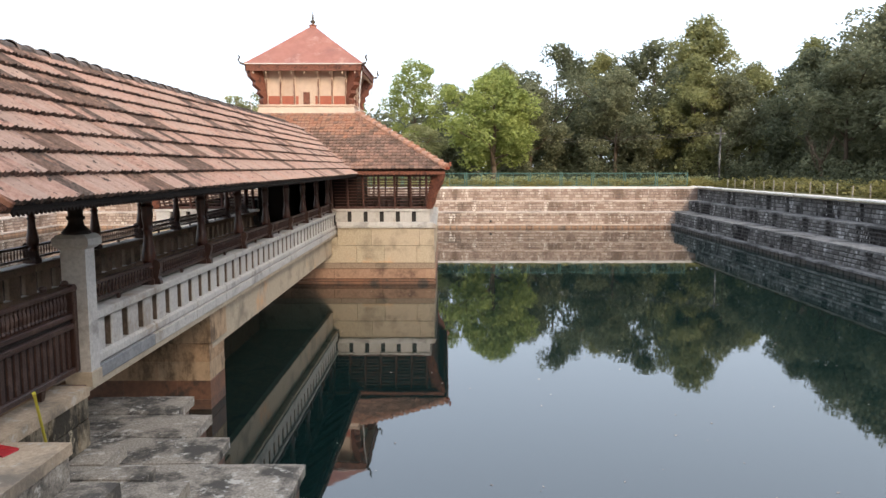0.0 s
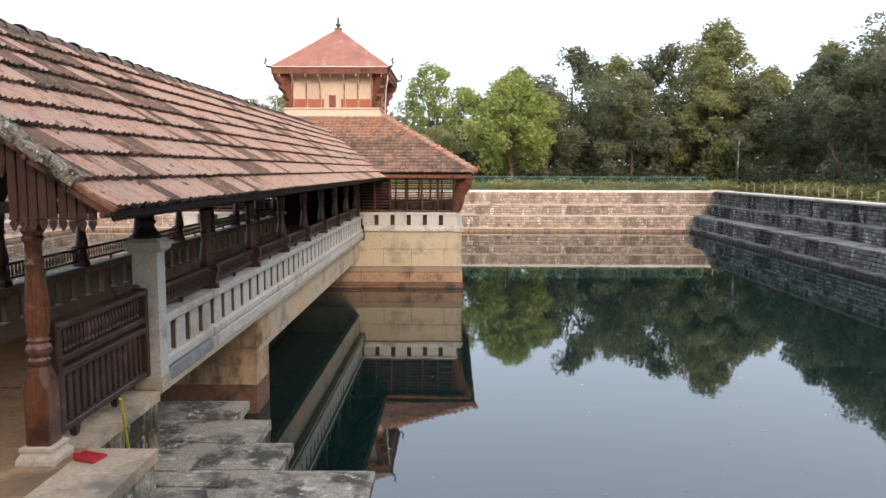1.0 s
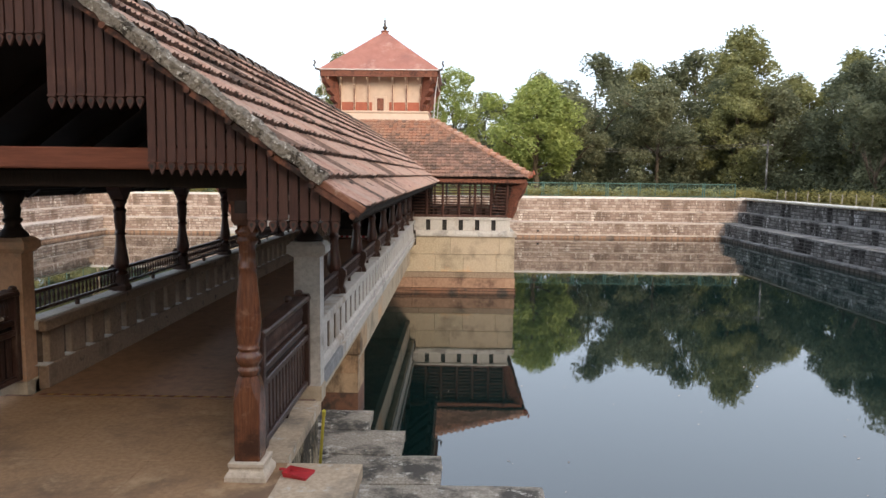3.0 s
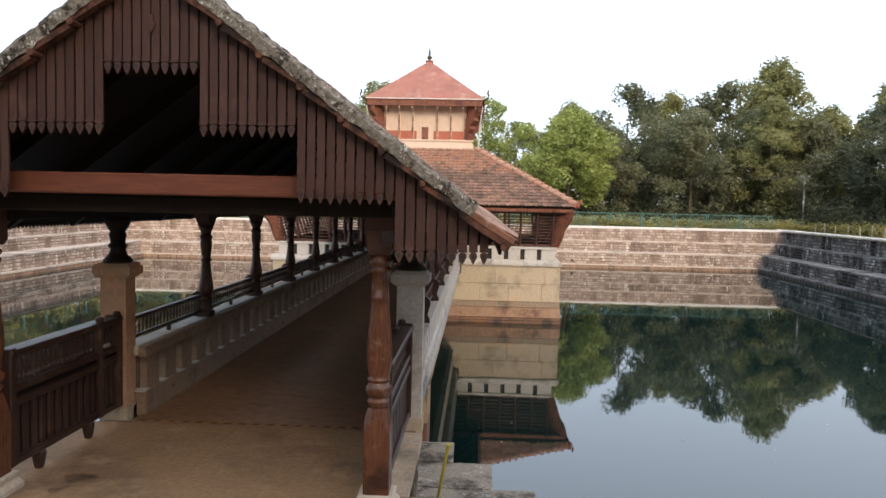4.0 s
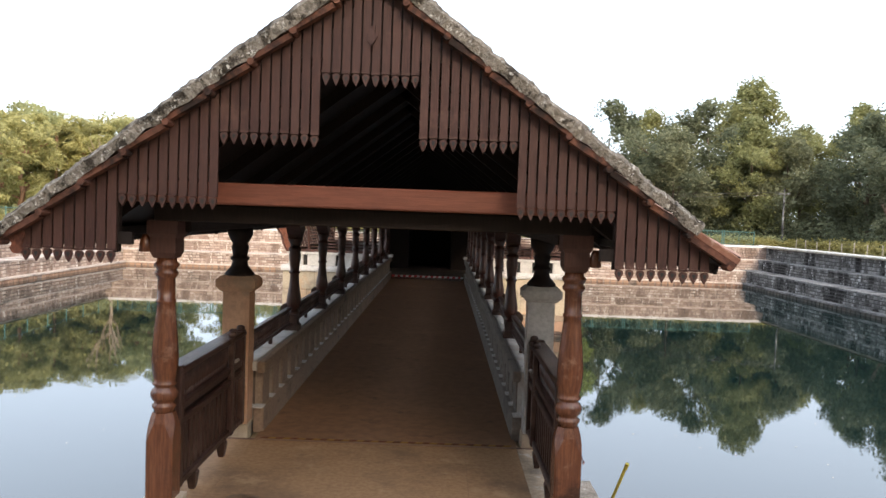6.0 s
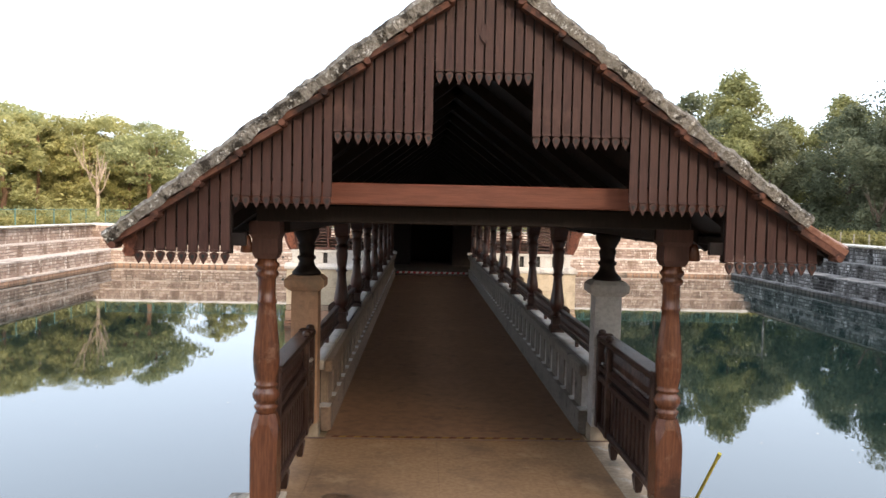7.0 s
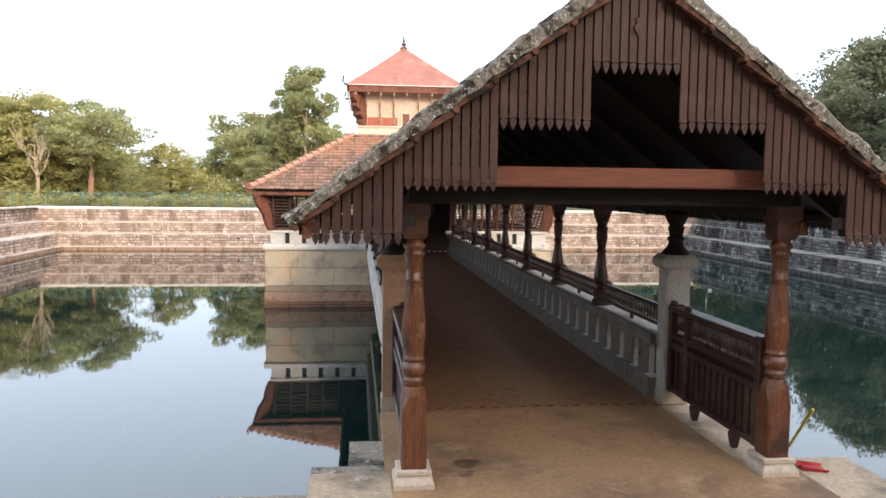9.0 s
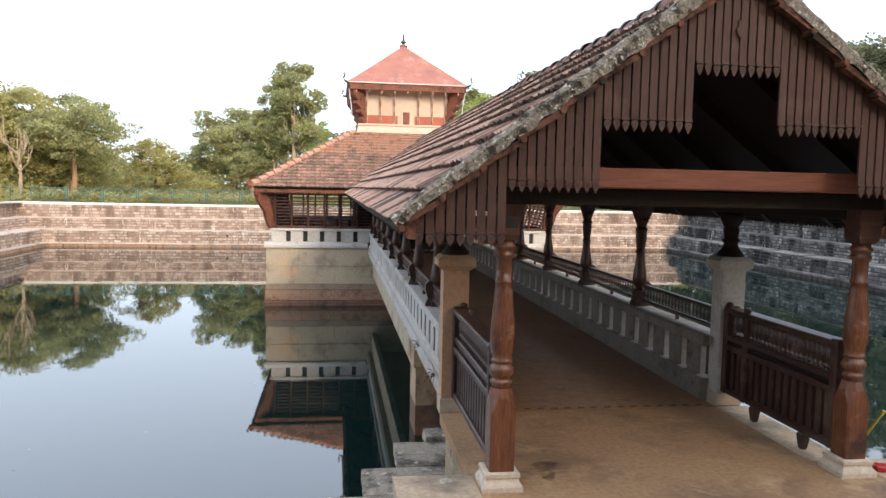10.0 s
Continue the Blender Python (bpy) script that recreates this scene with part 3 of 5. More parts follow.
# ---- bridge deck ----
deck = tagged(obj("bridge_floor", box(-1.26, 1.26, 1.835, DECK_END + 0.6, -0.16, 0.0), M_FLOOR), "smooth brown floor of the covered bridge", "floor", kind="structure")
for s in (-1, 1):
    side = "right" if s > 0 else "left"
    a, b = sorted((s * 1.22, s * 1.36))
    beam = root("bridge_beam_" + side, pose(0, 0, 0), "pale concrete beam that carries the bridge", "beam", kind="structure")
    bm = box(a, b, 6.6, DECK_END + 0.05, -0.80, -0.14, 0.012)
    part("girder", bm, M_STONE_WARM, beam)
    bm = box(*sorted((s * 1.1, s * 1.50)), 1.9, DECK_END - 0.02, -0.13, -0.045, 0.01)
    part("lip", bm, M_STONE_WARM, beam)
    # parapet: plinth course, moulding, blocks with slots, coping
    par = root("parapet_" + side, pose(0, 0, 0), "pierced pale granite parapet along the bridge", "parapet", kind="structure")
    inner_stone = M_STONE_DIM if s > 0 else M_STONE_DIM_WARM
    y = 2.06
    while y < DECK_END - 0.05:
        w = min(rng.uniform(1.5, 2.2), DECK_END - y)
        part("plinth_course", box(*sorted((s * 1.34, s * 1.525)), y, y + w - 0.008, -0.043, 0.10, 0.008), M_SLATE if s > 0 and y < 2.2 else M_STONE, par)
        part("moulding", box(*sorted((s * 1.34, s * 1.505)), y + 0.1, min(y + w + 0.095, DECK_END), 0.102, 0.235, 0.03), M_STONE, par)
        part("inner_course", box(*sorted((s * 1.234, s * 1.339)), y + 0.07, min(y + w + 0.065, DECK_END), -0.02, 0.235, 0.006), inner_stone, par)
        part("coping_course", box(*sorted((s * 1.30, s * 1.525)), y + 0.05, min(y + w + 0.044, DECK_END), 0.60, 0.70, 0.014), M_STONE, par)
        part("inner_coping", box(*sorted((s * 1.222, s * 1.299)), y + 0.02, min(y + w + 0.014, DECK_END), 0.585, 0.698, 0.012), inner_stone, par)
        y += w
    # body and sill differ from the facing: slot light is in their colour
    blk = block_mesh("parapet_block", 0.066, 0.281, 0.37, 0.006, M_STONE if s > 0 else M_STONE_DIRTY_DIM)
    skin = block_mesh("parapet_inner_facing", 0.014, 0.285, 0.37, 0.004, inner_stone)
    sill = block_mesh("parapet_sill", 0.108, 0.150, 0.012, 0.003, M_STONE)
    # dark core puts the shade of the slots into the block sides
    core = block_mesh("parapet_core", 0.104, 0.279, 0.37, 0.004, M_STONE_SHADE)
    face = block_mesh("parapet_facing", 0.016, 0.287, 0.37, 0.004, M_STONE)
    y = 2.405
    piece("sill", sill, par, pose(s * 1.294, y - 0.240, 0.232))
    while y < DECK_END - 0.1:
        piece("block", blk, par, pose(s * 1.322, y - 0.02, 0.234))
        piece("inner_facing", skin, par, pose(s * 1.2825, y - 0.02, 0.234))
        piece("sill", sill, par, pose(s * 1.294, y + 0.206, 0.232))
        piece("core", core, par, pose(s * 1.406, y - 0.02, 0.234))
        piece("facing", face, par, pose(s * 1.464, y - 0.02, 0.234))
        y += 0.452
# cross walls of the pier
for y in (6.45,):
    pier = root("bridge_pier", pose(0, y + 0.35, 0), "dressed stone pier under the bridge, stained by water", "pier", "piers", "structure")
    for k in range(4):
        z0 = -4.0 if k == 0 else -1.62 + (k - 1) * 0.32
        z1 = -1.62 + k * 0.32
        mat = (M_STONE_WET, M_STONE_WET, M_PIER, M_PIER)[k]
        cuts = (-1.36, -0.4 + 0.3 * (k % 2), 0.5 + 0.3 * (k % 2), 1.36)
        for x0, x1 in zip(cuts, cuts[1:]):
            part("stone", box(x0 + 0.001, x1 - 0.001, -0.36, 0.46, z0, min(z1, -0.66) - 0.002, 0.006), mat, pier)
    part("cap", box(-1.40, 1.40, -0.40, 0.5, -0.665, -0.15, 0.01), M_PIER, pier)
# striped warning tape: flat across the entrance, upright on the riser at the far end
for y, ma, mb, n, upright in ((1.90, M_AMBER, M_CARVED, 34, False), (19.80, M_WHITE, M_RED, 26, True)):
    strip = root("floor_strip", pose(0, y, 0.0), "striped warning strip across the bridge floor", "strip", "warning strips")
    for k in range(n):
        x0 = -1.2 + 2.4 * k / n
        w = 2.4 / n
        bm = bmesh.new()
        if upright:
            add_prism(bm, ((x0, 0.075), (x0 + w - 0.002, 0.075), (x0 + w + 0.02, 0.135), (x0 + 0.022, 0.135)), -0.006, 0.0, lambda u, v, d: (u, d, v))
        else:
            add_prism(bm, ((x0, -0.016), (x0 + w - 0.002, -0.016), (x0 + w + 0.018, 0.016), (x0 + 0.02, 0.016)), 0.003, 0.008, lambda u, v, d: (u, v, d))
        part("stripe", bm, ma if k % 2 else mb, strip)
# its dark stone also carries the shade at the corridor end
tagged(obj("bridge_threshold", box(-1.25, 1.25, 19.80, 20.6, 0.001, 0.14, 0.006), M_STONE_SHADE), "low dark step where the bridge meets the tower", "step", kind="structure")

# ---- posts ----
def front_post(x):
    post = root("front_post", pose(x, 0.035, 0), "turned teak post on a moulded stone plinth", "post", "front posts")
    bm = bmesh.new()
    add_loft(bm, [(0.150, 0.150, 0.0), (0.150, 0.150, 0.035), (0.143, 0.143, 0.05), (0.126, 0.126, 0.075), (0.122, 0.122, 0.09), (0.130, 0.130, 0.105), (0.130, 0.130, 0.128), (0.115, 0.115, 0.135)])
    part("plinth", bm, M_STONE_PLINTH, post, "pale moulded stone plinth")
    bm = bmesh.new()
    rings = []
    for h, c, z in ((0.093, 0.010, 0.134), (0.094, 0.010, 0.54), (0.094, 0.020, 0.59), (0.094, 0.040, 0.64), (0.091, 0.052, 0.68), (0.082, 0.048, 0.715), (0.072, 0.042, 0.75)):
        flat = ((h - c, -h), (h, -h + c), (h, h - c), (h - c, h), (-h + c, h), (-h, h - c), (-h, -h + c), (-h + c, -h))
        rings.append([bm.verts.new((u, v, z)) for u, v in flat])
    for a, b in zip(rings, rings[1:]):
        for k in range(8):
            bm.faces.new((a[k], a[(k + 1) % 8], b[(k + 1) % 8], b[k]))
    bm.faces.new(rings[0][::-1])
    bm.faces.new(rings[-1])
    part("base_block", bm, M_POST, post)
    prof = [(0.07, 0.745), (0.072, 0.77), (0.082, 0.785), (0.084, 0.80), (0.07, 0.812), (0.068, 0.825), (0.08, 0.835), (0.093, 0.86), (0.095, 0.885), (0.085, 0.91),
            (0.07, 0.925), (0.068, 0.935), (0.082, 0.945), (0.083, 0.957), (0.072, 0.966), (0.080, 1.0), (0.089, 1.06), (0.0925, 1.13), (0.090, 1.2), (0.082, 1.30),
            (0.072, 1.40), (0.064, 1.48), (0.061, 1.52), (0.068, 1.525), (0.068, 1.545), (0.061, 1.55), (0.060, 1.70), (0.072, 1.71), (0.08, 1.725), (0.08, 1.74),
            (0.066, 1.755), (0.072, 1.77), (0.085, 1.785), (0.085, 1.80), (0.068, 1.815), (0.068, 1.85)]
    part("shaft", lathe(prof, 24), M_POST, post, smooth=True)
    bm = bmesh.new()
    add_loft(bm, [(0.07, 0.07, 1.84), (0.088, 0.088, 1.88), (0.088, 0.088, 1.98), (0.105, 0.105, 2.01), (0.105, 0.105, 2.10)])
    part("capital", bm, M_WOOD, post)
    for s in ((1,) if x > 0 else (-1,)):
        bm = bmesh.new()
        add_lathe(bm, [(0.03, 1.88), (0.045, 1.885), (0.04, 1.93), (0.032, 1.97), (0.02, 2.0)], 10, s * 0.13, -0.06)
        part("bell_drop", bm, M_POST, post, smooth=True)
    return post


for x in (-1.445, 1.415):
    front_post(x)


def rail_post_profile():
    return [(0.062, 0.90), (0.075, 0.915), (0.075, 0.935), (0.058, 0.95), (0.06, 0.965), (0.082, 0.99), (0.092, 1.03), (0.093, 1.08), (0.082, 1.15), (0.068, 1.24),
            (0.058, 1.34), (0.055, 1.40), (0.072, 1.415), (0.072, 1.43), (0.055, 1.445), (0.06, 1.50), (0.07, 1.58), (0.075, 1.64), (0.066, 1.68), (0.08, 1.70),
            (0.08, 1.73), (0.06, 1.745), (0.07, 1.79), (0.09, 1.83), (0.09, 1.86)]


proto = root("rail_post", pose(1.36, 4.12, 0), "dark turned wooden post standing on the parapet", "post", "bridge posts")
bm = bmesh.new()
add_loft(bm, [(0.085, 0.085, 0.70), (0.085, 0.085, 0.76), (0.062, 0.062, 0.79), (0.062, 0.062, 0.90)])
part("foot_block", bm, M_RAIL, proto)
part("shaft", lathe(rail_post_profile(), 16), M_RAILPOST, proto, smooth=True)
bm = bmesh.new()
add_loft(bm, [(0.075, 0.075, 1.855), (0.085, 0.085, 1.90), (0.085, 0.16, 1.97), (0.085, 0.18, 2.02)])
part("capital", bm, M_WOOD, proto)
bm = bmesh.new()
add_prism(bm, ((0.06, 0.70), (0.155, 0.70), (0.15, 0.75), (0.125, 0.80), (0.14, 0.86), (0.16, 0.93), (0.155, 0.99), (0.11, 1.03), (0.06, 1.03)), -0.045, 0.045, lambda u, v, d: (u, d, v))
part("outer_bracket", bm, M_RAIL, proto)
POST_YS = [4.12 + 2.139 * k for k in range(8)]
for y in POST_YS[1:]:
    copy_thing(proto, pose(1.36, y, 0))
for y in POST_YS:
    copy_thing(proto, pose(-1.36, y, 0, 0, 0, 180))

for s in (-1, 1):
    pil = root("entrance_pillar", pose(s * 1.468 - 0.012, 2.04, 0), "square grey granite pillar with a moulded cap", "pillar", "entrance pillars")
    bm = bmesh.new()
    add_loft(bm, [(0.140, 0.114, -0.04), (0.140, 0.114, 0.108), (0.134, 0.108, 0.116)])
    part("base", bm, M_STONE_WARM, pil, "ochre stone base")
    bm = bmesh.new()
    add_loft(bm, [(0.128, 0.102, 0.117), (0.128, 0.102, 1.42)])
    grit = M_STONE if s > 0 else M_STONE_BUFF
    part("shaft", bm, grit, pil)
    bm = bmesh.new()
    add_loft(bm, [(0.129, 0.103, 1.40), (0.150, 0.122, 1.412), (0.188, 0.148, 1.445), (0.188, 0.148, 1.512), (0.168, 0.136, 1.53), (0.15, 0.125, 1.55), (0.1, 0.1, 1.558)])
    part("cap", bm, grit, pil)
    prof = [(0.14, 1.555), (0.14, 1.575), (0.11, 1.61), (0.085, 1.64), (0.07, 1.69), (0.09, 1.71), (0.09, 1.73), (0.07, 1.745), (0.075, 1.79), (0.085, 1.83), (0.07, 1.86), (0.085, 1.88), (0.12, 1.95), (0.12, 2.02)]
    part("turned_stub", lathe(prof, 18), M_WOOD_BLACK, pil, "near-black turned wooden stub", smooth=True)

# ---- spindle rails on the parapet ----
spin = bpy.data.meshes.new("spindle")
bm = lathe([(0.010, 0.0), (0.016, 0.015), (0.010, 0.03), (0.017, 0.06), (0.019, 0.075), (0.017, 0.09), (0.010, 0.12), (0.016, 0.135), (0.010, 0.15)], 6)
bm.to_mesh(spin)
bm.free()
spin.materials.append(M_RAIL)


def spindle_panel(s, y0, y1, first):
    pan = root("spindle_rail", pose(s * 1.40, y0, 0.70), "low dark wooden rail with a row of turned spindles", "railing", "spindle rails")
    L = y1 - y0
    part("top_rail", box(-0.03, 0.03, 0, L, 0.255, 0.295, 0.006), M_RAIL, pan)
    part("bottom_rail", box(-0.022, 0.022, 0, L, 0.065, 0.10, 0.005), M_RAIL, pan)
    part("foot", box(-0.02, 0.02, L / 2 - 0.02, L / 2 + 0.02, 0.0, 0.066, 0.004), M_RAIL, pan)
    n = int(L / 0.085)
    if first:
        for k in range(n):
            piece("spindle", spin, pan, pose(0, (k + 0.5) * L / n, 0.102))
    else:
        bm = bmesh.new()
        for k in range(n):
            add_lathe(bm, [(0.010, 0.10), (0.016, 0.115), (0.018, 0.175), (0.010, 0.22), (0.012, 0.255)], 5, 0, (k + 0.5) * L / n)
        tagged(part("spindles", bm, M_RAIL, pan), kind="stuff")
    return pan


for s in (-1, 1):
    edges = [2.08] + POST_YS
    for i, (a, b) in enumerate(zip(edges, edges[1:])):
        spindle_panel(s, a + (0.02 if i == 0 else 0.09), b - 0.08, True)

# ---- side gates of the landing ----
slat_mesh = block_mesh("slat", 0.072, 0.070, 0.43, 0.006, M_RAIL)


def side_gate(s):
    gate = root("side_railing", pose(s * 1.43 - 0.012, 0.16, 0), "dark wooden side railing with spindles above upright slats", "railing", "side railings")
    L = 1.75
    part("top_rail", box(-0.082, 0.082, 0, L, 0.985, 1.035, 0.012), M_RAIL, gate)
    part("upper_rail", box(-0.06, 0.06, 0, L, 0.70, 0.76, 0.01), M_RAIL, gate)
    part("panel", box(-0.03, 0.03, 0.04, L - 0.02, 0.65, 0.71), M_WOOD_BLACK, gate)
    part("middle_rail", box(-0.068, 0.068, 0, L, 0.60, 0.66, 0.01), M_RAIL, gate)
    part("bottom_rail", box(-0.064, 0.064, 0, L, 0.14, 0.20, 0.01), M_RAIL, gate)
    for y in (0.02, L - 0.42, L - 0.05):
        inside = 0.1 < y < L - 0.1
        stile = part("stile", box(*(sorted((-s * 0.078, -s * 0.03)) if inside else (-0.074, 0.074)), y - 0.03, y + 0.05, 0.14, 1.05, 0.01), M_RAIL, gate)
        if y > 0.1:
            bm = bmesh.new()
            add_lathe(bm, [(0.036, 1.049), (0.04, 1.06), (0.036, 1.078), (0.02, 1.09)], 12, -s * (0.052 if inside else 0.03), y + 0.01)
            part("cap", bm, M_RAIL, stile, smooth=True)
    part("latch", box(*sorted((-s * 0.098, -s * 0.074)), L - 0.40, L - 0.30, 0.80, 0.825, 0.004), M_METALPALE, gate, "pale metal latch")
    part("latch_knob", tube([(-s * 0.09, L - 0.40, 0.812), (-s * 0.115, L - 0.425, 0.835)], 0.009, 8), M_METALPALE, gate, "pale metal latch knob")
    part("backing_board", box(-0.02, 0.02, 0.06, L - 0.06, 0.2, 0.60), M_WOOD_BLACK, gate)
    n = 14
    for k in range(n):
        piece("slat", slat_mesh, gate, pose(0, 0.12 + (L - 0.26) * k / (n - 1), 0.18))
    for k in range(24):
        piece("spindle", spin, gate, pose(0, 0.10 + (L - 0.22) * k / 23, 0.76) @ Matrix.Diagonal((1.6, 1.6, 1.5, 1)))
    for y in (0.40, 1.16):
        bm = bmesh.new()
        add_loft(bm, [(0.020, 0.021, 0.002), (0.026, 0.028, 0.02), (0.031, 0.034, 0.06), (0.036, 0.04, 0.10), (0.038, 0.042, 0.128), (0.03, 0.034, 0.145)])
        for v in bm.verts:
            v.co.y += y
            v.co.x -= s * 0.035
        part("foot", bm, M_RAIL, gate)
    return gate


side_gate(1)
side_gate(-1)

# ---- bridge roof ----
EAVE_X, EAVE_Z, RIDGE_Z = 2.30, 1.97, 3.70
SLOPE = math.atan2(RIDGE_Z - EAVE_Z, EAVE_X)
SLOPE_LEN = math.hypot(RIDGE_Z - EAVE_Z, EAVE_X)
ROOF_Y0, ROOF_Y1 = -0.55, 21.2
TW, TL = 0.232, 0.32


def tile_points(w, l, relief=1.3):
    """Cross-section and length of an interlocking roof tile: top face, front lip."""
    sect = [(-0.5, 0.010), (-0.36, 0.024), (-0.27, 0.010), (-0.08, 0.006), (0.0, 0.022), (0.08, 0.006), (0.27, 0.010), (0.40, 0.024), (0.5, 0.016)]
    verts, faces = [], []
    n = len(sect)
    for u, h in sect:
        verts.append((u * w, -0.012, relief * h + 0.042))
    for u, h in sect:
        verts.append((u * w, l + 0.03, relief * h - 0.014))
    for u, h in sect:
        verts.append((u * w, -0.010, relief * h + 0.002))
    for i in range(n - 1):
        faces.append((i, i + 1, n + i + 1, n + i))
        faces.append((2 * n + i, 2 * n + i + 1, i + 1, i))
    return verts, faces


def shade_moss_lips(me):
    """Shade of the laps, with some moss, put into the colour of the front lips, every second face of a tile mesh."""
    me.materials.append(M_LIP_SHADE)
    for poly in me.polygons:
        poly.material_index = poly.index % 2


def slope_matrix(s):
    c, q = math.cos(SLOPE), math.sin(SLOPE)
    return Matrix(((0, -s * c, s * q, s * EAVE_X), (s, 0, 0, 0), (0, q, c, EAVE_Z), (0, 0, 0, 1)))


TILE_V, TILE_F = tile_points(TW, TL)
tile_meshes = []
for k in range(3):
    me = bpy.data.meshes.new("roof_tile")
    rr = random.Random(k)
    me.from_pydata([(x + rr.uniform(-0.002, 0.002), y + rr.uniform(-0.004, 0.004), z + rr.uniform(-0.002, 0.002)) for x, y, z in TILE_V], [], TILE_F)
    me.materials.append(M_TILE_DARK if k == 2 else M_TILE)
    shade_moss_lips(me)
    tile_meshes.append(me)

roof = root("bridge_roof", pose(0, 0, 0), "long gabled roof of weathered terracotta tiles over the bridge", "roof", kind="structure")
rows = 9
for s in (1, -1):
    m = slope_matrix(s)
    verts, faces, dverts, dfaces = [], [], [], []
    rr = random.Random(11 + s)
    cols = int((ROOF_Y1 - ROOF_Y0) / TW)
    for r in range(rows):
        streak = 0
        for c in range(cols):
            y = ROOF_Y0 + (c + 0.5) * TW
            if streak == 0 and rr.random() < (0.34 if y < 5 and r > 4 else 0.20 if y < 6 else 0.11):
                streak = rr.choice((1, 1, 2, 3))
            dark = streak > 0
            streak = max(0, streak - 1)
            off = Matrix.Translation((s * y, r * TL + rr.uniform(-0.006, 0.006), rr.uniform(-0.003, 0.004))) @ Matrix.Rotation(rr.uniform(-0.012, 0.012), 4, "Z") @ Matrix.Rotation(rr.uniform(-0.012, 0.012), 4, "Y")
            if y < 3.3:
                piece("roof_tile", tile_meshes[2 if dark else rr.randrange(2)], roof, m @ off)
                continue
            v0 = dverts if dark else verts
            f0 = dfaces if dark else faces
            base = len(v0)
            mm = m @ off
            v0.extend([tuple(mm @ Vector(q)) for q in TILE_V])
            f0.extend([tuple(i + base for i in f) for f in TILE_F])
    for vv, ff, mat in ((verts, faces, M_TILE), (dverts, dfaces, M_TILE_DARK)):
        me = bpy.data.meshes.new("tiles")
        me.from_pydata(vv, [], ff)
        me.materials.append(mat)
        shade_moss_lips(me)
        ob = new("tiles", me)
        ob.parent = roof
        tagged(ob, kind="stuff")
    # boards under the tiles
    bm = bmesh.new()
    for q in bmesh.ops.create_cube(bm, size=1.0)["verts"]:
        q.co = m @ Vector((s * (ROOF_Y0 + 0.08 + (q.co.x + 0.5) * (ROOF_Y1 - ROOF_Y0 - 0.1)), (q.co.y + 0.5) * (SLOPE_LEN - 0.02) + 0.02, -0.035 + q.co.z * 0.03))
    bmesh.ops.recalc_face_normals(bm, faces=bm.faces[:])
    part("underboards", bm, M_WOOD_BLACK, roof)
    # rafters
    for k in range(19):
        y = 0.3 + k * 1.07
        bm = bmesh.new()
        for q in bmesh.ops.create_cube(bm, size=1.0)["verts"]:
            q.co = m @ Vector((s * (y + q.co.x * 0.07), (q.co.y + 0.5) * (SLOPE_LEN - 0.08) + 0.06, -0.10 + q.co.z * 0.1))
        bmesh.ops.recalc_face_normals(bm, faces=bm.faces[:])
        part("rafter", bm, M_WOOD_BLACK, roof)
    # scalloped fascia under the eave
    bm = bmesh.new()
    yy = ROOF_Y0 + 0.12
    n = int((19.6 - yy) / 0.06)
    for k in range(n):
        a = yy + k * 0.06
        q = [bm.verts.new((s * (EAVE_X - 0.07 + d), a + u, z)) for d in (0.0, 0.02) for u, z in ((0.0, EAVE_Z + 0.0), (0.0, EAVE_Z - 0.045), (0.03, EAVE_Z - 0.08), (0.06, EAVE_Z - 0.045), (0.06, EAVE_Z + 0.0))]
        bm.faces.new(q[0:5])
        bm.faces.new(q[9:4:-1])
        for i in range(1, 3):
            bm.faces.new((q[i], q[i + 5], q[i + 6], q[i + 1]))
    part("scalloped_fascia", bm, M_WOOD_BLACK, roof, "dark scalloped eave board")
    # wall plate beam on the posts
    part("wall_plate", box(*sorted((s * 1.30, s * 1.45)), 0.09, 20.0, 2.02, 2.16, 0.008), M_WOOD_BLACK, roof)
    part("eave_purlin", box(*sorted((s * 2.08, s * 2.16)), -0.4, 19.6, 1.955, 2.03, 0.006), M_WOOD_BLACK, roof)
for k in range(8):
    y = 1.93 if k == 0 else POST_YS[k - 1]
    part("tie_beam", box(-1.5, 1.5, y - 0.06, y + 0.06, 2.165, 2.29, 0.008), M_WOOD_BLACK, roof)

# added dark filler: hides the tower roof and keeps the far gable dark
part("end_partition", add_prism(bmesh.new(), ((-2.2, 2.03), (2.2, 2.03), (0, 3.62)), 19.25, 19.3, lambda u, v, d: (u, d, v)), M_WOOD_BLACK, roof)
# ridge tiles
rr = random.Random(3)
y = ROOF_Y0
while y < 19.0:
    L = 0.40
    bm = bmesh.new()
    seg = 8
    v = []
    for j, (yy, r) in enumerate(((0, 0.125), (0.03, 0.135), (0.06, 0.12), (L, 0.105))):
        v.append([bm.verts.new((r * 1.15 * math.cos(math.pi * i / seg), yy, r * math.sin(math.pi * i / seg) * 1.0)) for i in range(seg + 1)])
    for a, b in zip(v, v[1:]):
        for i in range(seg):
            bm.faces.new((a[i], a[i + 1], b[i + 1], b[i]))
    bmesh.ops.recalc_face_normals(bm, faces=bm.faces[:])
    tile = part("ridge_tile", bm, M_RIDGE, roof)
    tile.matrix_basis = pose(rr.uniform(-0.006, 0.006), y, RIDGE_Z - (0.03 if y < 0.3 else 0.065) + rr.uniform(-0.006, 0.008))
    y += L - 0.03

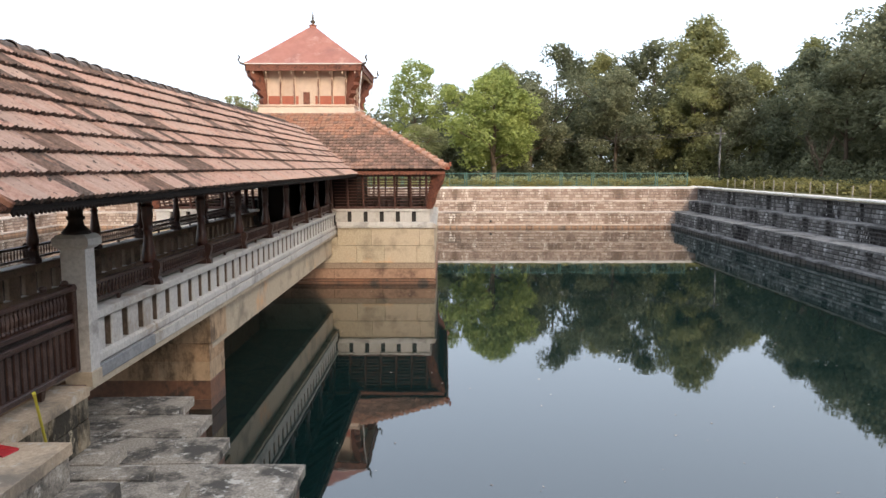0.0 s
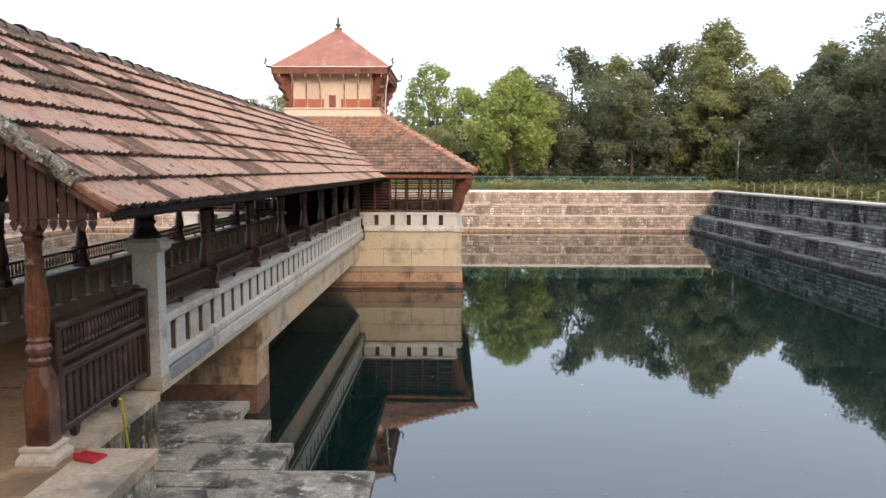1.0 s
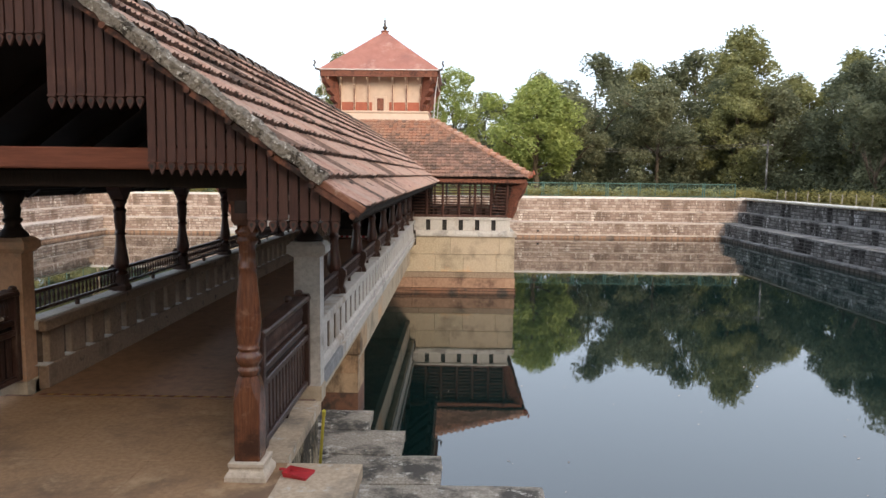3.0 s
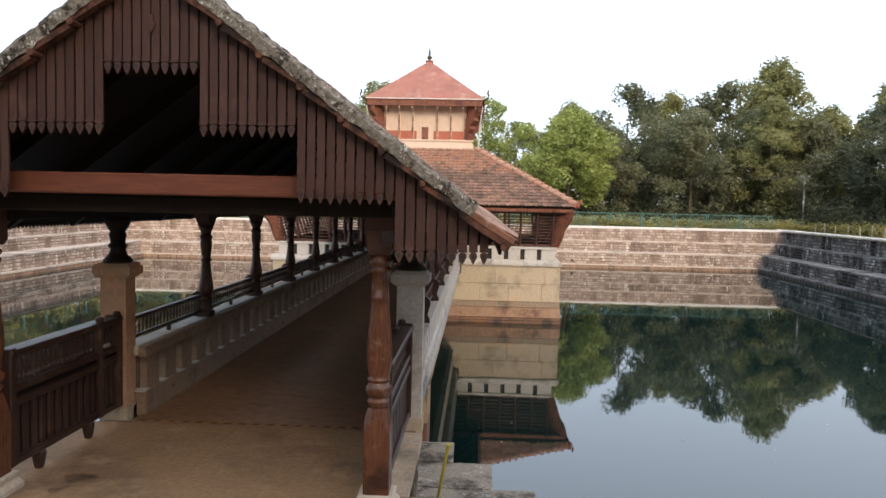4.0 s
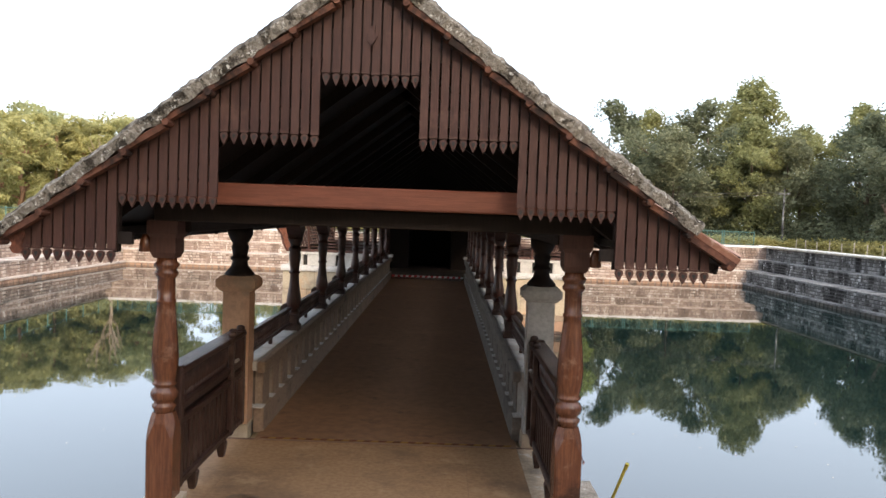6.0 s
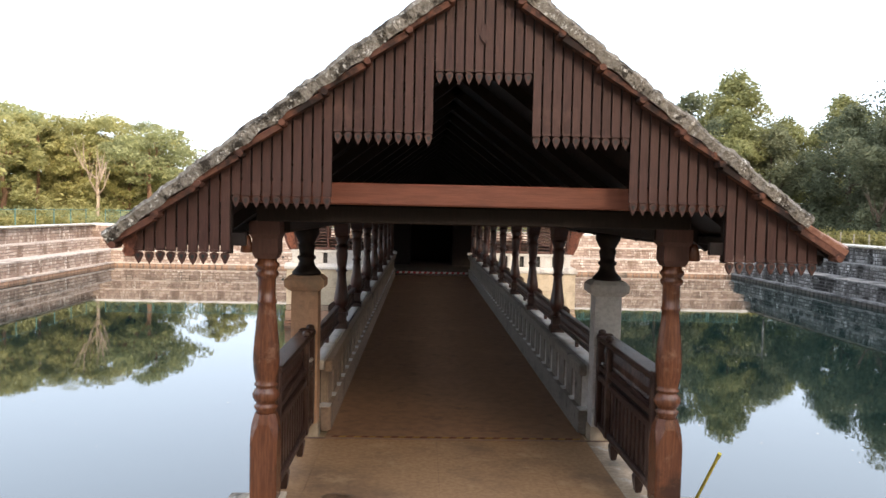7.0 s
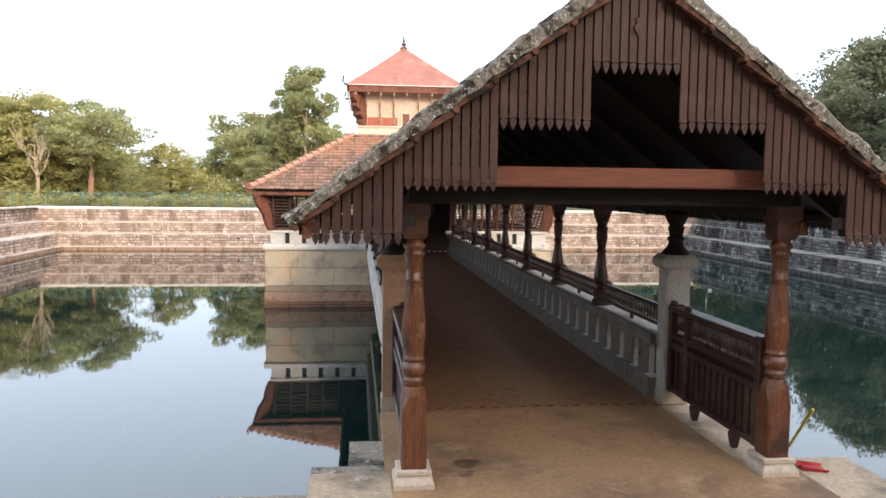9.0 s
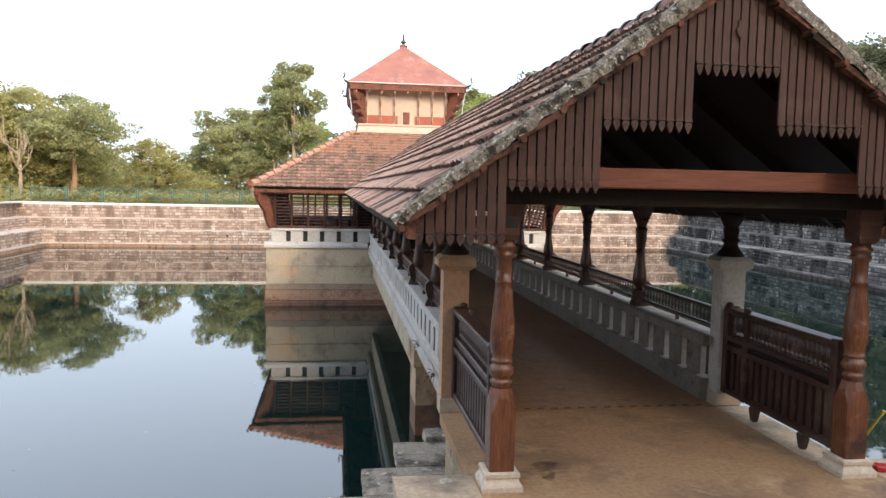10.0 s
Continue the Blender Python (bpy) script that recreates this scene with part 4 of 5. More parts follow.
# cement verge along the gable edge, with tile ends showing below it
for s in (-1, 1):
    m = slope_matrix(s)
    stop = 0.0 if s < 0 else 0.30
    bm = bmesh.new()
    n = 130
    ring = []
    for j in range(n + 1):
        v = stop + (SLOPE_LEN + 0.03 - stop) * j / n
        w = 0.13 + 0.02 * noise.noise(Vector((v * 3, s, 0)))
        h = 0.066 + 0.016 * noise.noise(Vector((v * 5, s, 2))) + 0.012 * noise.noise(Vector((v * 17, s, 5))) + 0.008 * noise.noise(Vector((v * 41, s, 8))) + (0.028 * v / SLOPE_LEN if s < 0 else 0.010 * v / SLOPE_LEN)
        y0 = ROOF_Y0 - 0.045 + 0.02 * noise.noise(Vector((v * 7, s, 9))) + 0.012 * noise.noise(Vector((v * 29, s, 3)))
        low = -0.020 + 0.022 * noise.noise(Vector((v * 9, s, 4)))
        ring.append([bm.verts.new(m @ Vector((s * yy, v, zz))) for yy, zz in ((y0, low), (y0 - 0.005, h * 0.6), (y0 + 0.03, h), (y0 + w - 0.03, h * 0.95), (y0 + w, 0.02))])
    for a, b in zip(ring, ring[1:]):
        for i in range(4):
            bm.faces.new((a[i], a[i + 1], b[i + 1], b[i]))
    bm.faces.new(ring[0])
    bm.faces.new(ring[-1][::-1])
    bmesh.ops.recalc_face_normals(bm, faces=bm.faces[:])
    part("verge", bm, M_CEMENT, roof, "rough grey cement verge spotted with lichen")
    if s > 0:
        bm = bmesh.new()
        for q in bmesh.ops.create_cube(bm, size=1.0)["verts"]:
            q.co = m @ Vector((s * (ROOF_Y0 + 0.002 + q.co.x * 0.05), (q.co.y + 0.5) * 0.34 - 0.015, -0.008 + 0.03 * (0.5 - q.co.y) + q.co.z * 0.05))
        bmesh.ops.bevel(bm, geom=bm.edges[:], offset=0.008, segments=1, affect="EDGES")
        part("edge_tile", bm, M_BEAMTILE, roof, "smooth orange terracotta edge tile")
    else:
        # carved block that closes the lower end of the verge
        bm = bmesh.new()
        add_prism(bm, ((-2.235, 1.97), (-2.215, 1.93), (-2.23, 1.905), (-2.21, 1.875), (-2.175, 1.872), (-2.155, 1.89), (-2.16, 1.925), (-2.14, 1.98), (-2.15, 2.03), (-2.21, 1.985)), ROOF_Y0 + 0.03, ROOF_Y0 + 0.09, lambda u, v, d: (u, d, v))
        part("end_block", bm, M_CARVED, roof, "worn carved block under the verge")
    # tile ends
    for r in range(rows):
        bm = bmesh.new()
        cx = ROOF_Y0 + 0.0
        for q in bmesh.ops.create_cube(bm, size=1.0)["verts"]:
            tilt = 0.032 * (0.5 - q.co.y)
            q.co = m @ Vector((s * (cx + q.co.x * 0.07), r * TL + (q.co.y + 0.5) * 0.325 - 0.01, -0.050 + tilt + q.co.z * 0.038))
        bmesh.ops.recalc_face_normals(bm, faces=bm.faces[:])
        part("verge_tile", bm, M_VERGE_TILE, roof)
        bm = tube([m @ Vector((s * (ROOF_Y0 - 0.06), r * TL + 0.02, -0.045)), m @ Vector((s * (ROOF_Y0 + 0.05), r * TL + 0.02, -0.045))], 0.022, 8)
        part("verge_nib", bm, M_VERGE_TILE, roof)

# ---- gable boards ----
gable = root("gable_screen", pose(0, -0.50, 0), "dark brown wooden gable screen of narrow boards with carved heart tips", "gable", kind="structure")
GROUPS = ((-2.17, -1.565, 1.83, 9.5), (-1.565, -0.935, 2.19, 10), (-0.935, -0.308, 2.60, 10), (-0.308, 0.308, 2.985, 10), (0.308, 0.935, 2.60, 10), (0.935, 1.565, 2.19, 10), (1.565, 2.17, 1.83, 9.5))


def roof_under(x):
    return EAVE_Z - 0.03 + (RIDGE_Z - EAVE_Z) * (1 - abs(x) / EAVE_X)


for x0, x1, tip, n in GROUPS:
    n = int(n)
    w = (x1 - x0) / n
    for k in range(n):
        a, b = x0 + k * w + 0.006, x0 + (k + 1) * w - 0.006
        c = (a + b) / 2
        jit = rr.uniform(-0.004, 0.004)
        ta, tb = roof_under(a) - 0.02, roof_under(b) - 0.02
        if min(ta, tb) < tip + 0.12:
            continue
        h = b - a
        low = tip + 0.078 + jit
        bm = bmesh.new()
        d0 = rr.uniform(-0.004, 0.003)
        add_prism(bm, ((a, low), (b, low), (b, tb), (a, ta)), d0, d0 + 0.018, lambda u, v, d: (u, d, v))
        board = part("board", bm, M_WOOD, gable)
        bm = bmesh.new()
        t = tip + jit
        heart = ((c, t), (c + h * 0.28, t + 0.026), (c + h * 0.47, t + 0.052), (c + h * 0.42, t + 0.068), (c + h * 0.2, t + 0.0765), (c - h * 0.2, t + 0.0765), (c - h * 0.42, t + 0.068), (c - h * 0.47, t + 0.052), (c - h * 0.28, t + 0.026))
        add_prism(bm, heart, d0 - 0.007, d0 + 0.012, lambda u, v, d: (u, d, v))
        add_prism(bm, ((c - h * 0.52, t + 0.080), (c + h * 0.52, t + 0.080), (c + h * 0.52, t + 0.094), (c - h * 0.52, t + 0.094)), d0 - 0.010, d0 + 0.0, lambda u, v, d: (u, d, v))
        part("heart_tip", bm, M_WOOD, board)
        bm = bmesh.new()
        add_prism(bm, ((c, t + 0.030), (c + h * 0.21, t + 0.05), (c + h * 0.16, t + 0.062), (c - h * 0.16, t + 0.062), (c - h * 0.21, t + 0.05)), d0 - 0.0085, d0 - 0.0065, lambda u, v, d: (u, d, v))
        part("heart_hole", bm, M_BLACK, board)
# battens that carry the boards, and the pendant at the centre
for z, half in ((1.99, 2.1), (2.42, 1.6), (2.80, 1.05), (3.2, 0.55)):
    bm = bmesh.new()
    for x0, x1 in ((-half, -half + 0.62), (half - 0.62, half)) if z < 3.1 else ((-half, half),):
        add_box(bm, x0, x1, 0.024, 0.06, z - 0.04, z + 0.04)
    part("batten", bm, M_WOOD_BLACK, gable)
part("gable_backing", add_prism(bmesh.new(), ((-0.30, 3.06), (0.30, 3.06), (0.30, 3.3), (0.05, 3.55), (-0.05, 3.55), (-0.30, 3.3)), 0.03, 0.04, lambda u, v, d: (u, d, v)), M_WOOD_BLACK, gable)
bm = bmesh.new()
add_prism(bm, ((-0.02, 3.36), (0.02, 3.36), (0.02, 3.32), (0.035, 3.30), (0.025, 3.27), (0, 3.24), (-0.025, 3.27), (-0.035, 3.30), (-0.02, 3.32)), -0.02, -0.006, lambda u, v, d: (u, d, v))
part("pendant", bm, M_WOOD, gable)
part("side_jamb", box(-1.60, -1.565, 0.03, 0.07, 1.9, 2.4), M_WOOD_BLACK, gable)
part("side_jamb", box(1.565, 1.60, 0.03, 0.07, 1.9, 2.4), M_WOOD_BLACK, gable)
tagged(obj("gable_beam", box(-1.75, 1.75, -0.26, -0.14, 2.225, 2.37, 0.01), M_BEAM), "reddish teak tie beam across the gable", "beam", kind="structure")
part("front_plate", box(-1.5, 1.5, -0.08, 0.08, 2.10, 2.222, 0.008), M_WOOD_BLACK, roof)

# ---- tower ----
TY = 24.8
tower = root("tower", pose(0, TY, 0), "square two-storey pavilion with tiled roofs standing in the pond", "tower")
# plinth of large stones
rr = random.Random(21)
HB = 4.9
for face in range(4):
    turn = Matrix.Rotation(math.pi / 2 * face, 4, "Z")
    for z0, z1, mat, proud in ((-4.0, -1.72, M_STONE_WET, 0.06), (-1.71, -1.62, M_STONE_WET, 0.05), (-1.612, -1.27, M_STONE_RUST, 0.03), (-1.262, -1.075, M_STONE_DIRTY_DIM, 0.008), (-1.068, -0.47, M_STONE_WARM, 0.0), (-0.463, 0.14, M_STONE_WARM, 0.0)):
        x = -HB - proud
        top_row = z1
        while x < HB + proud - 0.05:
            w = rr.uniform(0.8, 1.7)
            if x + w > HB + proud - 0.4:
                w = HB + proud - x
            z1 = -0.17 if face == 0 and top_row > 0 and x < 1.3 and x + w > -1.3 else top_row
            bm = box(x + 0.002, x + w - 0.002, -HB - proud + rr.uniform(0, 0.010), -HB + 0.3, z0, z1, 0.008)
            st = part("plinth_stone", bm, mat, tower)
            st.matrix_basis = turn
            x += w
part("plinth_core", box(-HB + 0.25, HB - 0.25, -HB + 0.25, HB - 0.25, -4.0, -0.02), M_STONE_WARM, tower)
for face in range(4):
    turn = Matrix.Rotation(math.pi / 2 * face, 4, "Z")
    section = ((-HB, 0.141), (-HB - 0.06, 0.15), (-HB - 0.06, 0.23), (-HB + 0.02, 0.335), (-HB + 0.3, 0.336), (-HB + 0.3, 0.141))
    for a, b in (((-HB - 0.06, -1.54), (1.54, HB - 0.3)) if face == 0 else ((-HB - 0.06, HB - 0.3),)):
        st = part("ledge", add_prism(bmesh.new(), section, a, b, lambda u, v, d: (d, u, v)), M_STONE, tower, "pale sloping stone ledge")
        st.matrix_basis = turn
# pierced parapet course
HPp = HB - 0.16
for face in range(4):
    turn = Matrix.Rotation(math.pi / 2 * face, 4, "Z")
    n = 17
    step = (2 * HPp) / n
    for k in range(n):
        x0 = -HPp + k * step
        if face == 0 and abs(x0 + step / 2) < 1.2:
            continue
        st = part("block", box(x0 + (0.002 if k == 0 else 0.075), x0 + step - (0.002 if k == n - 1 else 0.075), -HPp, -HPp + 0.2, 0.334, 0.70, 0.008), M_STONE, tower)
        st.matrix_basis = turn
    gaps = ((-HPp, -1.25), (1.25, HPp)) if face == 0 else ((-HPp, HPp),)
    for a, b in gaps:
        # black sheet behind the slots stands in for the shade inside them
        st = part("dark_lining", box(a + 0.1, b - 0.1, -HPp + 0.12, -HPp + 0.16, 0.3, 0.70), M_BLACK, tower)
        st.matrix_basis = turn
        st = part("coping", box(a - 0.04, b + (0.04 if b < 0 else -0.26), -HPp - 0.04, -HPp + 0.26, 0.70, 0.785, 0.01), M_STONE, tower)
        st.matrix_basis = turn
# slatted screens leaning outwards
for face in range(4):
    turn = Matrix.Rotation(math.pi / 2 * face, 4, "Z")

    def lean(u, z):
        return -HPp + 0.10 - 0.36 * (z - 0.79) / 1.2
    n = 17
    openings = ((-1.35, 1.35),) if face == 0 else ()
    for k in range(n + 1):
        x = -HPp + 0.12 + (2 * HPp - 0.24) * k / n
        if any(a < x < b for a, b in openings):
            continue
        bm = tube([(x, lean(x, 0.79), 0.785), (x, lean(x, 1.38) - 0.01, 1.38), (x, lean(x, 1.99), 1.99)], 0.042, 8)
        add_lathe(bm, [(0.055, 0.80), (0.06, 0.84), (0.05, 0.88)], 8, x, lean(x, 0.84))
        add_lathe(bm, [(0.05, 1.33), (0.062, 1.37), (0.05, 1.42)], 8, x, lean(x, 1.38))
        st = part("mullion", bm, M_WOOD, tower)
        st.matrix_basis = turn
    m_s = 11
    for j in range(m_s):
        z = 0.86 + j * 0.105
        half = HPp - 0.08 + 0.36 * (z - 0.79) / 1.2
        spans = [(-half, half)] if not openings else [(-half, openings[0][0] - 0.1), (openings[0][1] + 0.1, half)]
        for a, b in spans:
            bm = box(a, b, lean(0, z) + 0.005, lean(0, z) + 0.06, z - 0.012, z + 0.020)
            st = part("slat", bm, M_WOOD, tower)
            st.matrix_basis = turn
    for z, h, mat in ((0.785, 0.075, M_WOOD), (1.93, 0.10, M_WOOD)):
        half = HPp + 0.36 * (z - 0.79) / 1.2
        spans = [(-half, half)] if not openings else [(-half, -1.45), (1.45, half)]
        for a, b in spans:
            st = part("rail", box(a, b, lean(0, z) - 0.02, lean(0, z) + 0.1, z, z + h, 0.006), mat, tower)
            st.matrix_basis = turn
    # carved corner bracket
    bm = bmesh.new()
    add_prism(bm, ((HPp - 0.12, 0.79), (HPp + 0.05, 0.79), (HPp + 0.16, 1.05), (HPp + 0.22, 1.35), (HPp + 0.40, 1.65), (HPp + 0.50, 1.99), (HPp + 0.1, 1.99), (HPp + 0.02, 1.5)), -0.07, 0.07,
              lambda u, v, d: (u * 1.0 - d * 0.7, -u * 1.0 - d * 0.7, v))
    st = part("corner_bracket", bm, M_CARVED, tower, "red carved corner bracket")
    st.matrix_basis = turn
    # scalloped valance
    bm = bmesh.new()
    n = 90
    w = (2 * 5.22) / n
    for k in range(n):
        a = -5.22 + k * w
        add_prism(bm, ((a, 2.09), (a, 2.0), (a + w / 2, 1.945), (a + w, 2.0), (a + w, 2.09)), -5.24, -5.22, lambda u, v, d: (u, d, v))
    st = part("valance", bm, M_CARVED, tower)
    st.matrix_basis = turn
# floor and inner wall of the lower storey, near-black to stand for indoor shade
part("inner_floor", box(-HPp, HPp, -HPp + 0.6, HPp, -0.015, 0.137), M_STONE_SHADE, tower)
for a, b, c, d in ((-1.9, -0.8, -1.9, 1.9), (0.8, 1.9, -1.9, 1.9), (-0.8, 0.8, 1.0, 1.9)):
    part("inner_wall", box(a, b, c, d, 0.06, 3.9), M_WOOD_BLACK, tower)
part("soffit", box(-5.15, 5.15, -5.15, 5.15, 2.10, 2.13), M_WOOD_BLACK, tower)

# lower tiled roof: four slopes with hips
H0, Z0, H1, Z1 = 5.33, 2.15, 1.98, 4.18
lean_a = math.atan2(Z1 - Z0, H0 - H1)
slope_l = math.hypot(Z1 - Z0, H0 - H1)
SMALL = 0.66
SMALL_W, SMALL_L = TW * SMALL, TL * SMALL
SMALL_V = tile_points(SMALL_W, SMALL_L, 2.2)[0]
tower_tiles = []
for k in range(2):
    me = bpy.data.meshes.new("roof_tile")
    me.from_pydata([(x, y + (0.004 if k else 0), z) for x, y, z in SMALL_V], [], TILE_F)
    me.materials.append(M_TILE_TOWER)
    tower_tiles.append(me)
for face in range(4):
    turn = Matrix.Rotation(math.pi / 2 * face, 4, "Z")
    c, q = math.cos(lean_a), math.sin(lean_a)
    m = turn @ Matrix(((1, 0, 0, 0), (0, c, -q, -H0), (0, q, c, Z0), (0, 0, 0, 1)))
    sets = {False: ([], []), True: ([], [])}
    nrow = int(slope_l / SMALL_L) + 1
    for r in range(nrow):
        half = H0 - (H0 - H1) * (r * SMALL_L) / slope_l
        n = int(half / SMALL_W) + 1
        for k in range(-n, n + 1):
            x = k * SMALL_W
            if abs(x) > half - 0.03:
                continue
            off = Matrix.Translation((x + rr.uniform(-0.004, 0.004), r * SMALL_L + rr.uniform(-0.008, 0.008), rr.uniform(-0.003, 0.006))) @ Matrix.Rotation(rr.uniform(-0.02, 0.02), 4, "Z")
            if face == 0 and r < 4 and abs(x) > 1.0:
                piece("roof_tile", tower_tiles[k % 2], tower, m @ off)
                continue
            fresh = r > nrow * 0.58 + 2.0 * noise.noise(Vector((x * 0.9, face, 0))) and rr.random() < 0.85
            verts, faces = sets[fresh]
            base = len(verts)
            mm = m @ off
            verts.extend([tuple(mm @ Vector(p3)) for p3 in SMALL_V])
            faces.extend([tuple(i + base for i in f) for f in TILE_F])
    for fresh, (verts, faces) in sets.items():
        me = bpy.data.meshes.new("tiles")
        me.from_pydata(verts, [], faces)
        me.materials.append(M_HIP if fresh else M_TILE_TOWER)
        ob = new("tiles", me)
        ob.parent = tower
        tagged(ob, "cleaner orange tiles" if fresh else "", kind="stuff")
    # hip tiles
    n = 16
    for k in range(n):
        f0, f1 = k / n, (k + 1.12) / n
        a = Vector((-(H0 + (H1 - H0) * f0), -(H0 + (H1 - H0) * f0), Z0 + (Z1 - Z0) * f0 + 0.045))
        b = Vector((-(H0 + (H1 - H0) * f1), -(H0 + (H1 - H0) * f1), Z0 + (Z1 - Z0) * f1 + 0.02))
        lift = Vector((0, 0, 0.045))
        bm = tube([a + lift, a + lift + (b - a) * 0.08, b + lift * 0.4], 0.135, 10, 0.72)
        st = part("hip_tile", bm, M_HIP, tower)
        st.matrix_basis = turn
    # horn at the corner
    bm = tube([(-H0 + 0.05, -H0 + 0.05, Z0 + 0.02), (-H0 - 0.06, -H0 - 0.06, Z0 + 0.04), (-H0 - 0.12, -H0 - 0.12, Z0 + 0.12), (-H0 - 0.10, -H0 - 0.10, Z0 + 0.24)], 0.055, 8, 0.5)
    st = part("corner_horn", bm, M_REDPAINT, tower)
    st.matrix_basis = turn
bm = bmesh.new()
add_loft(bm, [(H0 - 0.02, H0 - 0.02, Z0 - 0.03), (H1, H1, Z1 - 0.03), (H1 - 0.3, H1 - 0.3, Z1 - 0.03)])
part("roof_deck", bm, M_WOOD_BLACK, tower)

# upper storey
bm = bmesh.new()
add_loft(bm, [(2.02, 2.02, 4.05), (1.98, 1.98, 4.2), (1.86, 1.86, 4.26), (1.80, 1.80, 4.5), (1.84, 1.84, 4.52), (1.84, 1.84, 4.57), (1.7, 1.7, 4.60)])
part("upper_base", bm, M_CREAM, tower, "cream plastered base of the upper storey")
part("upper_wall", box(-1.62, 1.62, -1.62, 1.62, 4.55, 5.98), M_CREAM, tower, "cream plastered upper wall")
for face in range(4):
    turn = Matrix.Rotation(math.pi / 2 * face, 4, "Z")
    for a, b in ((-1.5, -0.32), (0.32, 1.5)):
        st = part("red_dado", box(a, b, -1.628, -1.60, 4.60, 4.92), M_REDPAINT, tower)
        st.matrix_basis = turn
    for x in (-1.5, -0.98, -0.46, 0.46, 0.98, 1.5):
        bm = bmesh.new()
        add_prism(bm, ((-1.66, 4.60), (-1.70, 4.72), (-1.66, 4.86), (-1.72, 5.05), (-1.67, 5.25), (-1.74, 5.45), (-1.72, 5.60), (-1.86, 5.86), (-1.60, 5.86), (-1.60, 4.60)), x - 0.035, x + 0.035, lambda u, v, d: (d, u, v))
        st = part("wall_strut", bm, M_CREAM, tower)
        st.matrix_basis = turn
        bm = bmesh.new()
        add_prism(bm, ((-1.70, 4.60), (-1.75, 4.75), (-1.70, 4.9), (-1.76, 5.05), (-1.71, 5.2), (-1.765, 5.4), (-1.735, 5.55), (-1.72, 5.5), (-1.69, 4.9), (-1.69, 4.6)), x - 0.012, x + 0.012, lambda u, v, d: (d, u, v))
        st = part("strut_edge", bm, M_CARVED, tower)
        st.matrix_basis = turn
    # niche door
    st = part("niche_frame", box(-0.22, 0.22, -1.68, -1.60, 4.57, 5.14, 0.01), M_CREAM, tower)
    st.matrix_basis = turn
    st = part("niche_door", box(-0.125, 0.125, -1.70, -1.66, 4.58, 5.06, 0.008), M_CARVED, tower, "small brown niche door")
    st.matrix_basis = turn
    # carved corner strut
    bm = bmesh.new()
    prof = ((1.52, 4.58), (1.70, 4.58), (1.74, 4.75), (1.68, 4.85), (1.82, 5.0), (1.78, 5.12), (1.95, 5.3), (1.92, 5.42), (2.06, 5.6), (2.10, 5.86), (1.72, 5.86), (1.64, 5.4), (1.60, 5.0))
    add_prism(bm, prof, -0.13, 0.13, lambda u, v, d: (-u - d * 0.7, -u + d * 0.7, v))
    st = part("corner_strut", bm, M_CARVED, tower, "carved red wooden corner strut")
    st.matrix_basis = turn
    # eave board
    st = part("eave_board", box(-2.19, 2.19, -2.19, -2.15, 5.80, 6.03), M_CARVED, tower)
    st.matrix_basis = turn
    for k in range(9):
        x = -1.9 + 3.8 * k / 8
        st = part("eave_drop", lathe([(0.012, 5.70), (0.03, 5.73), (0.022, 5.78), (0.012, 5.81)], 6), M_CREAM, tower)
        st.matrix_basis = turn @ pose(x, -2.12, 0)
    bm = tube([(-2.18, -2.18, 6.03), (-2.32, -2.32, 6.06), (-2.38, -2.38, 6.16), (-2.33, -2.33, 6.27), (-2.37, -2.37, 6.35)], 0.05, 6, 0.6)
    st = part("corner_horn", bm, M_METAL, tower)
    st.matrix_basis = turn
    # thin pale drip chain below the eave corner
    bm = tube([(-2.17, -2.17, 5.8), (-2.08, -2.08, 5.2), (-2.02, -2.02, 4.25)], 0.018, 5)
    st = part("drain_rod", bm, M_WHITE, tower)
    st.matrix_basis = turn
part("upper_soffit", box(-2.14, 2.14, -2.14, 2.14, 5.93, 5.97), M_CREAM, tower)
bm = bmesh.new()
add_loft(bm, [(2.22, 2.22, 6.02), (2.24, 2.24, 6.05), (2.22, 2.22, 6.08), (1.6, 1.6, 6.56), (0.9, 0.9, 7.12), (0.35, 0.35, 7.57), (0.13, 0.13, 7.74)])
part("upper_roof", bm, M_COPPER, tower, "smooth red pyramid roof")
bm = bmesh.new()
add_loft(bm, [(2.245, 2.245, 6.035), (2.245, 2.245, 6.065)])
part("eave_edge", bm, M_WHITE, tower)
part("finial_base", lathe([(0.17, 7.66), (0.16, 7.72), (0.15, 7.77), (0.145, 7.82), (0.16, 7.825), (0.16, 7.85), (0.10, 7.86)], 14), M_COPPER, tower, smooth=True)
prof = [(r, z + 0.07) for r, z in ((0.12, 7.70), (0.125, 7.74), (0.13, 7.76), (0.15, 7.78), (0.06, 7.80), (0.05, 7.84), (0.10, 7.88), (0.11, 7.93), (0.05, 7.97), (0.035, 8.02), (0.06, 8.06), (0.03, 8.10), (0.05, 8.15), (0.02, 8.20), (0.008, 8.30))]
part("finial", lathe(prof, 14), M_METAL, tower, "dark bronze finial", smooth=True)

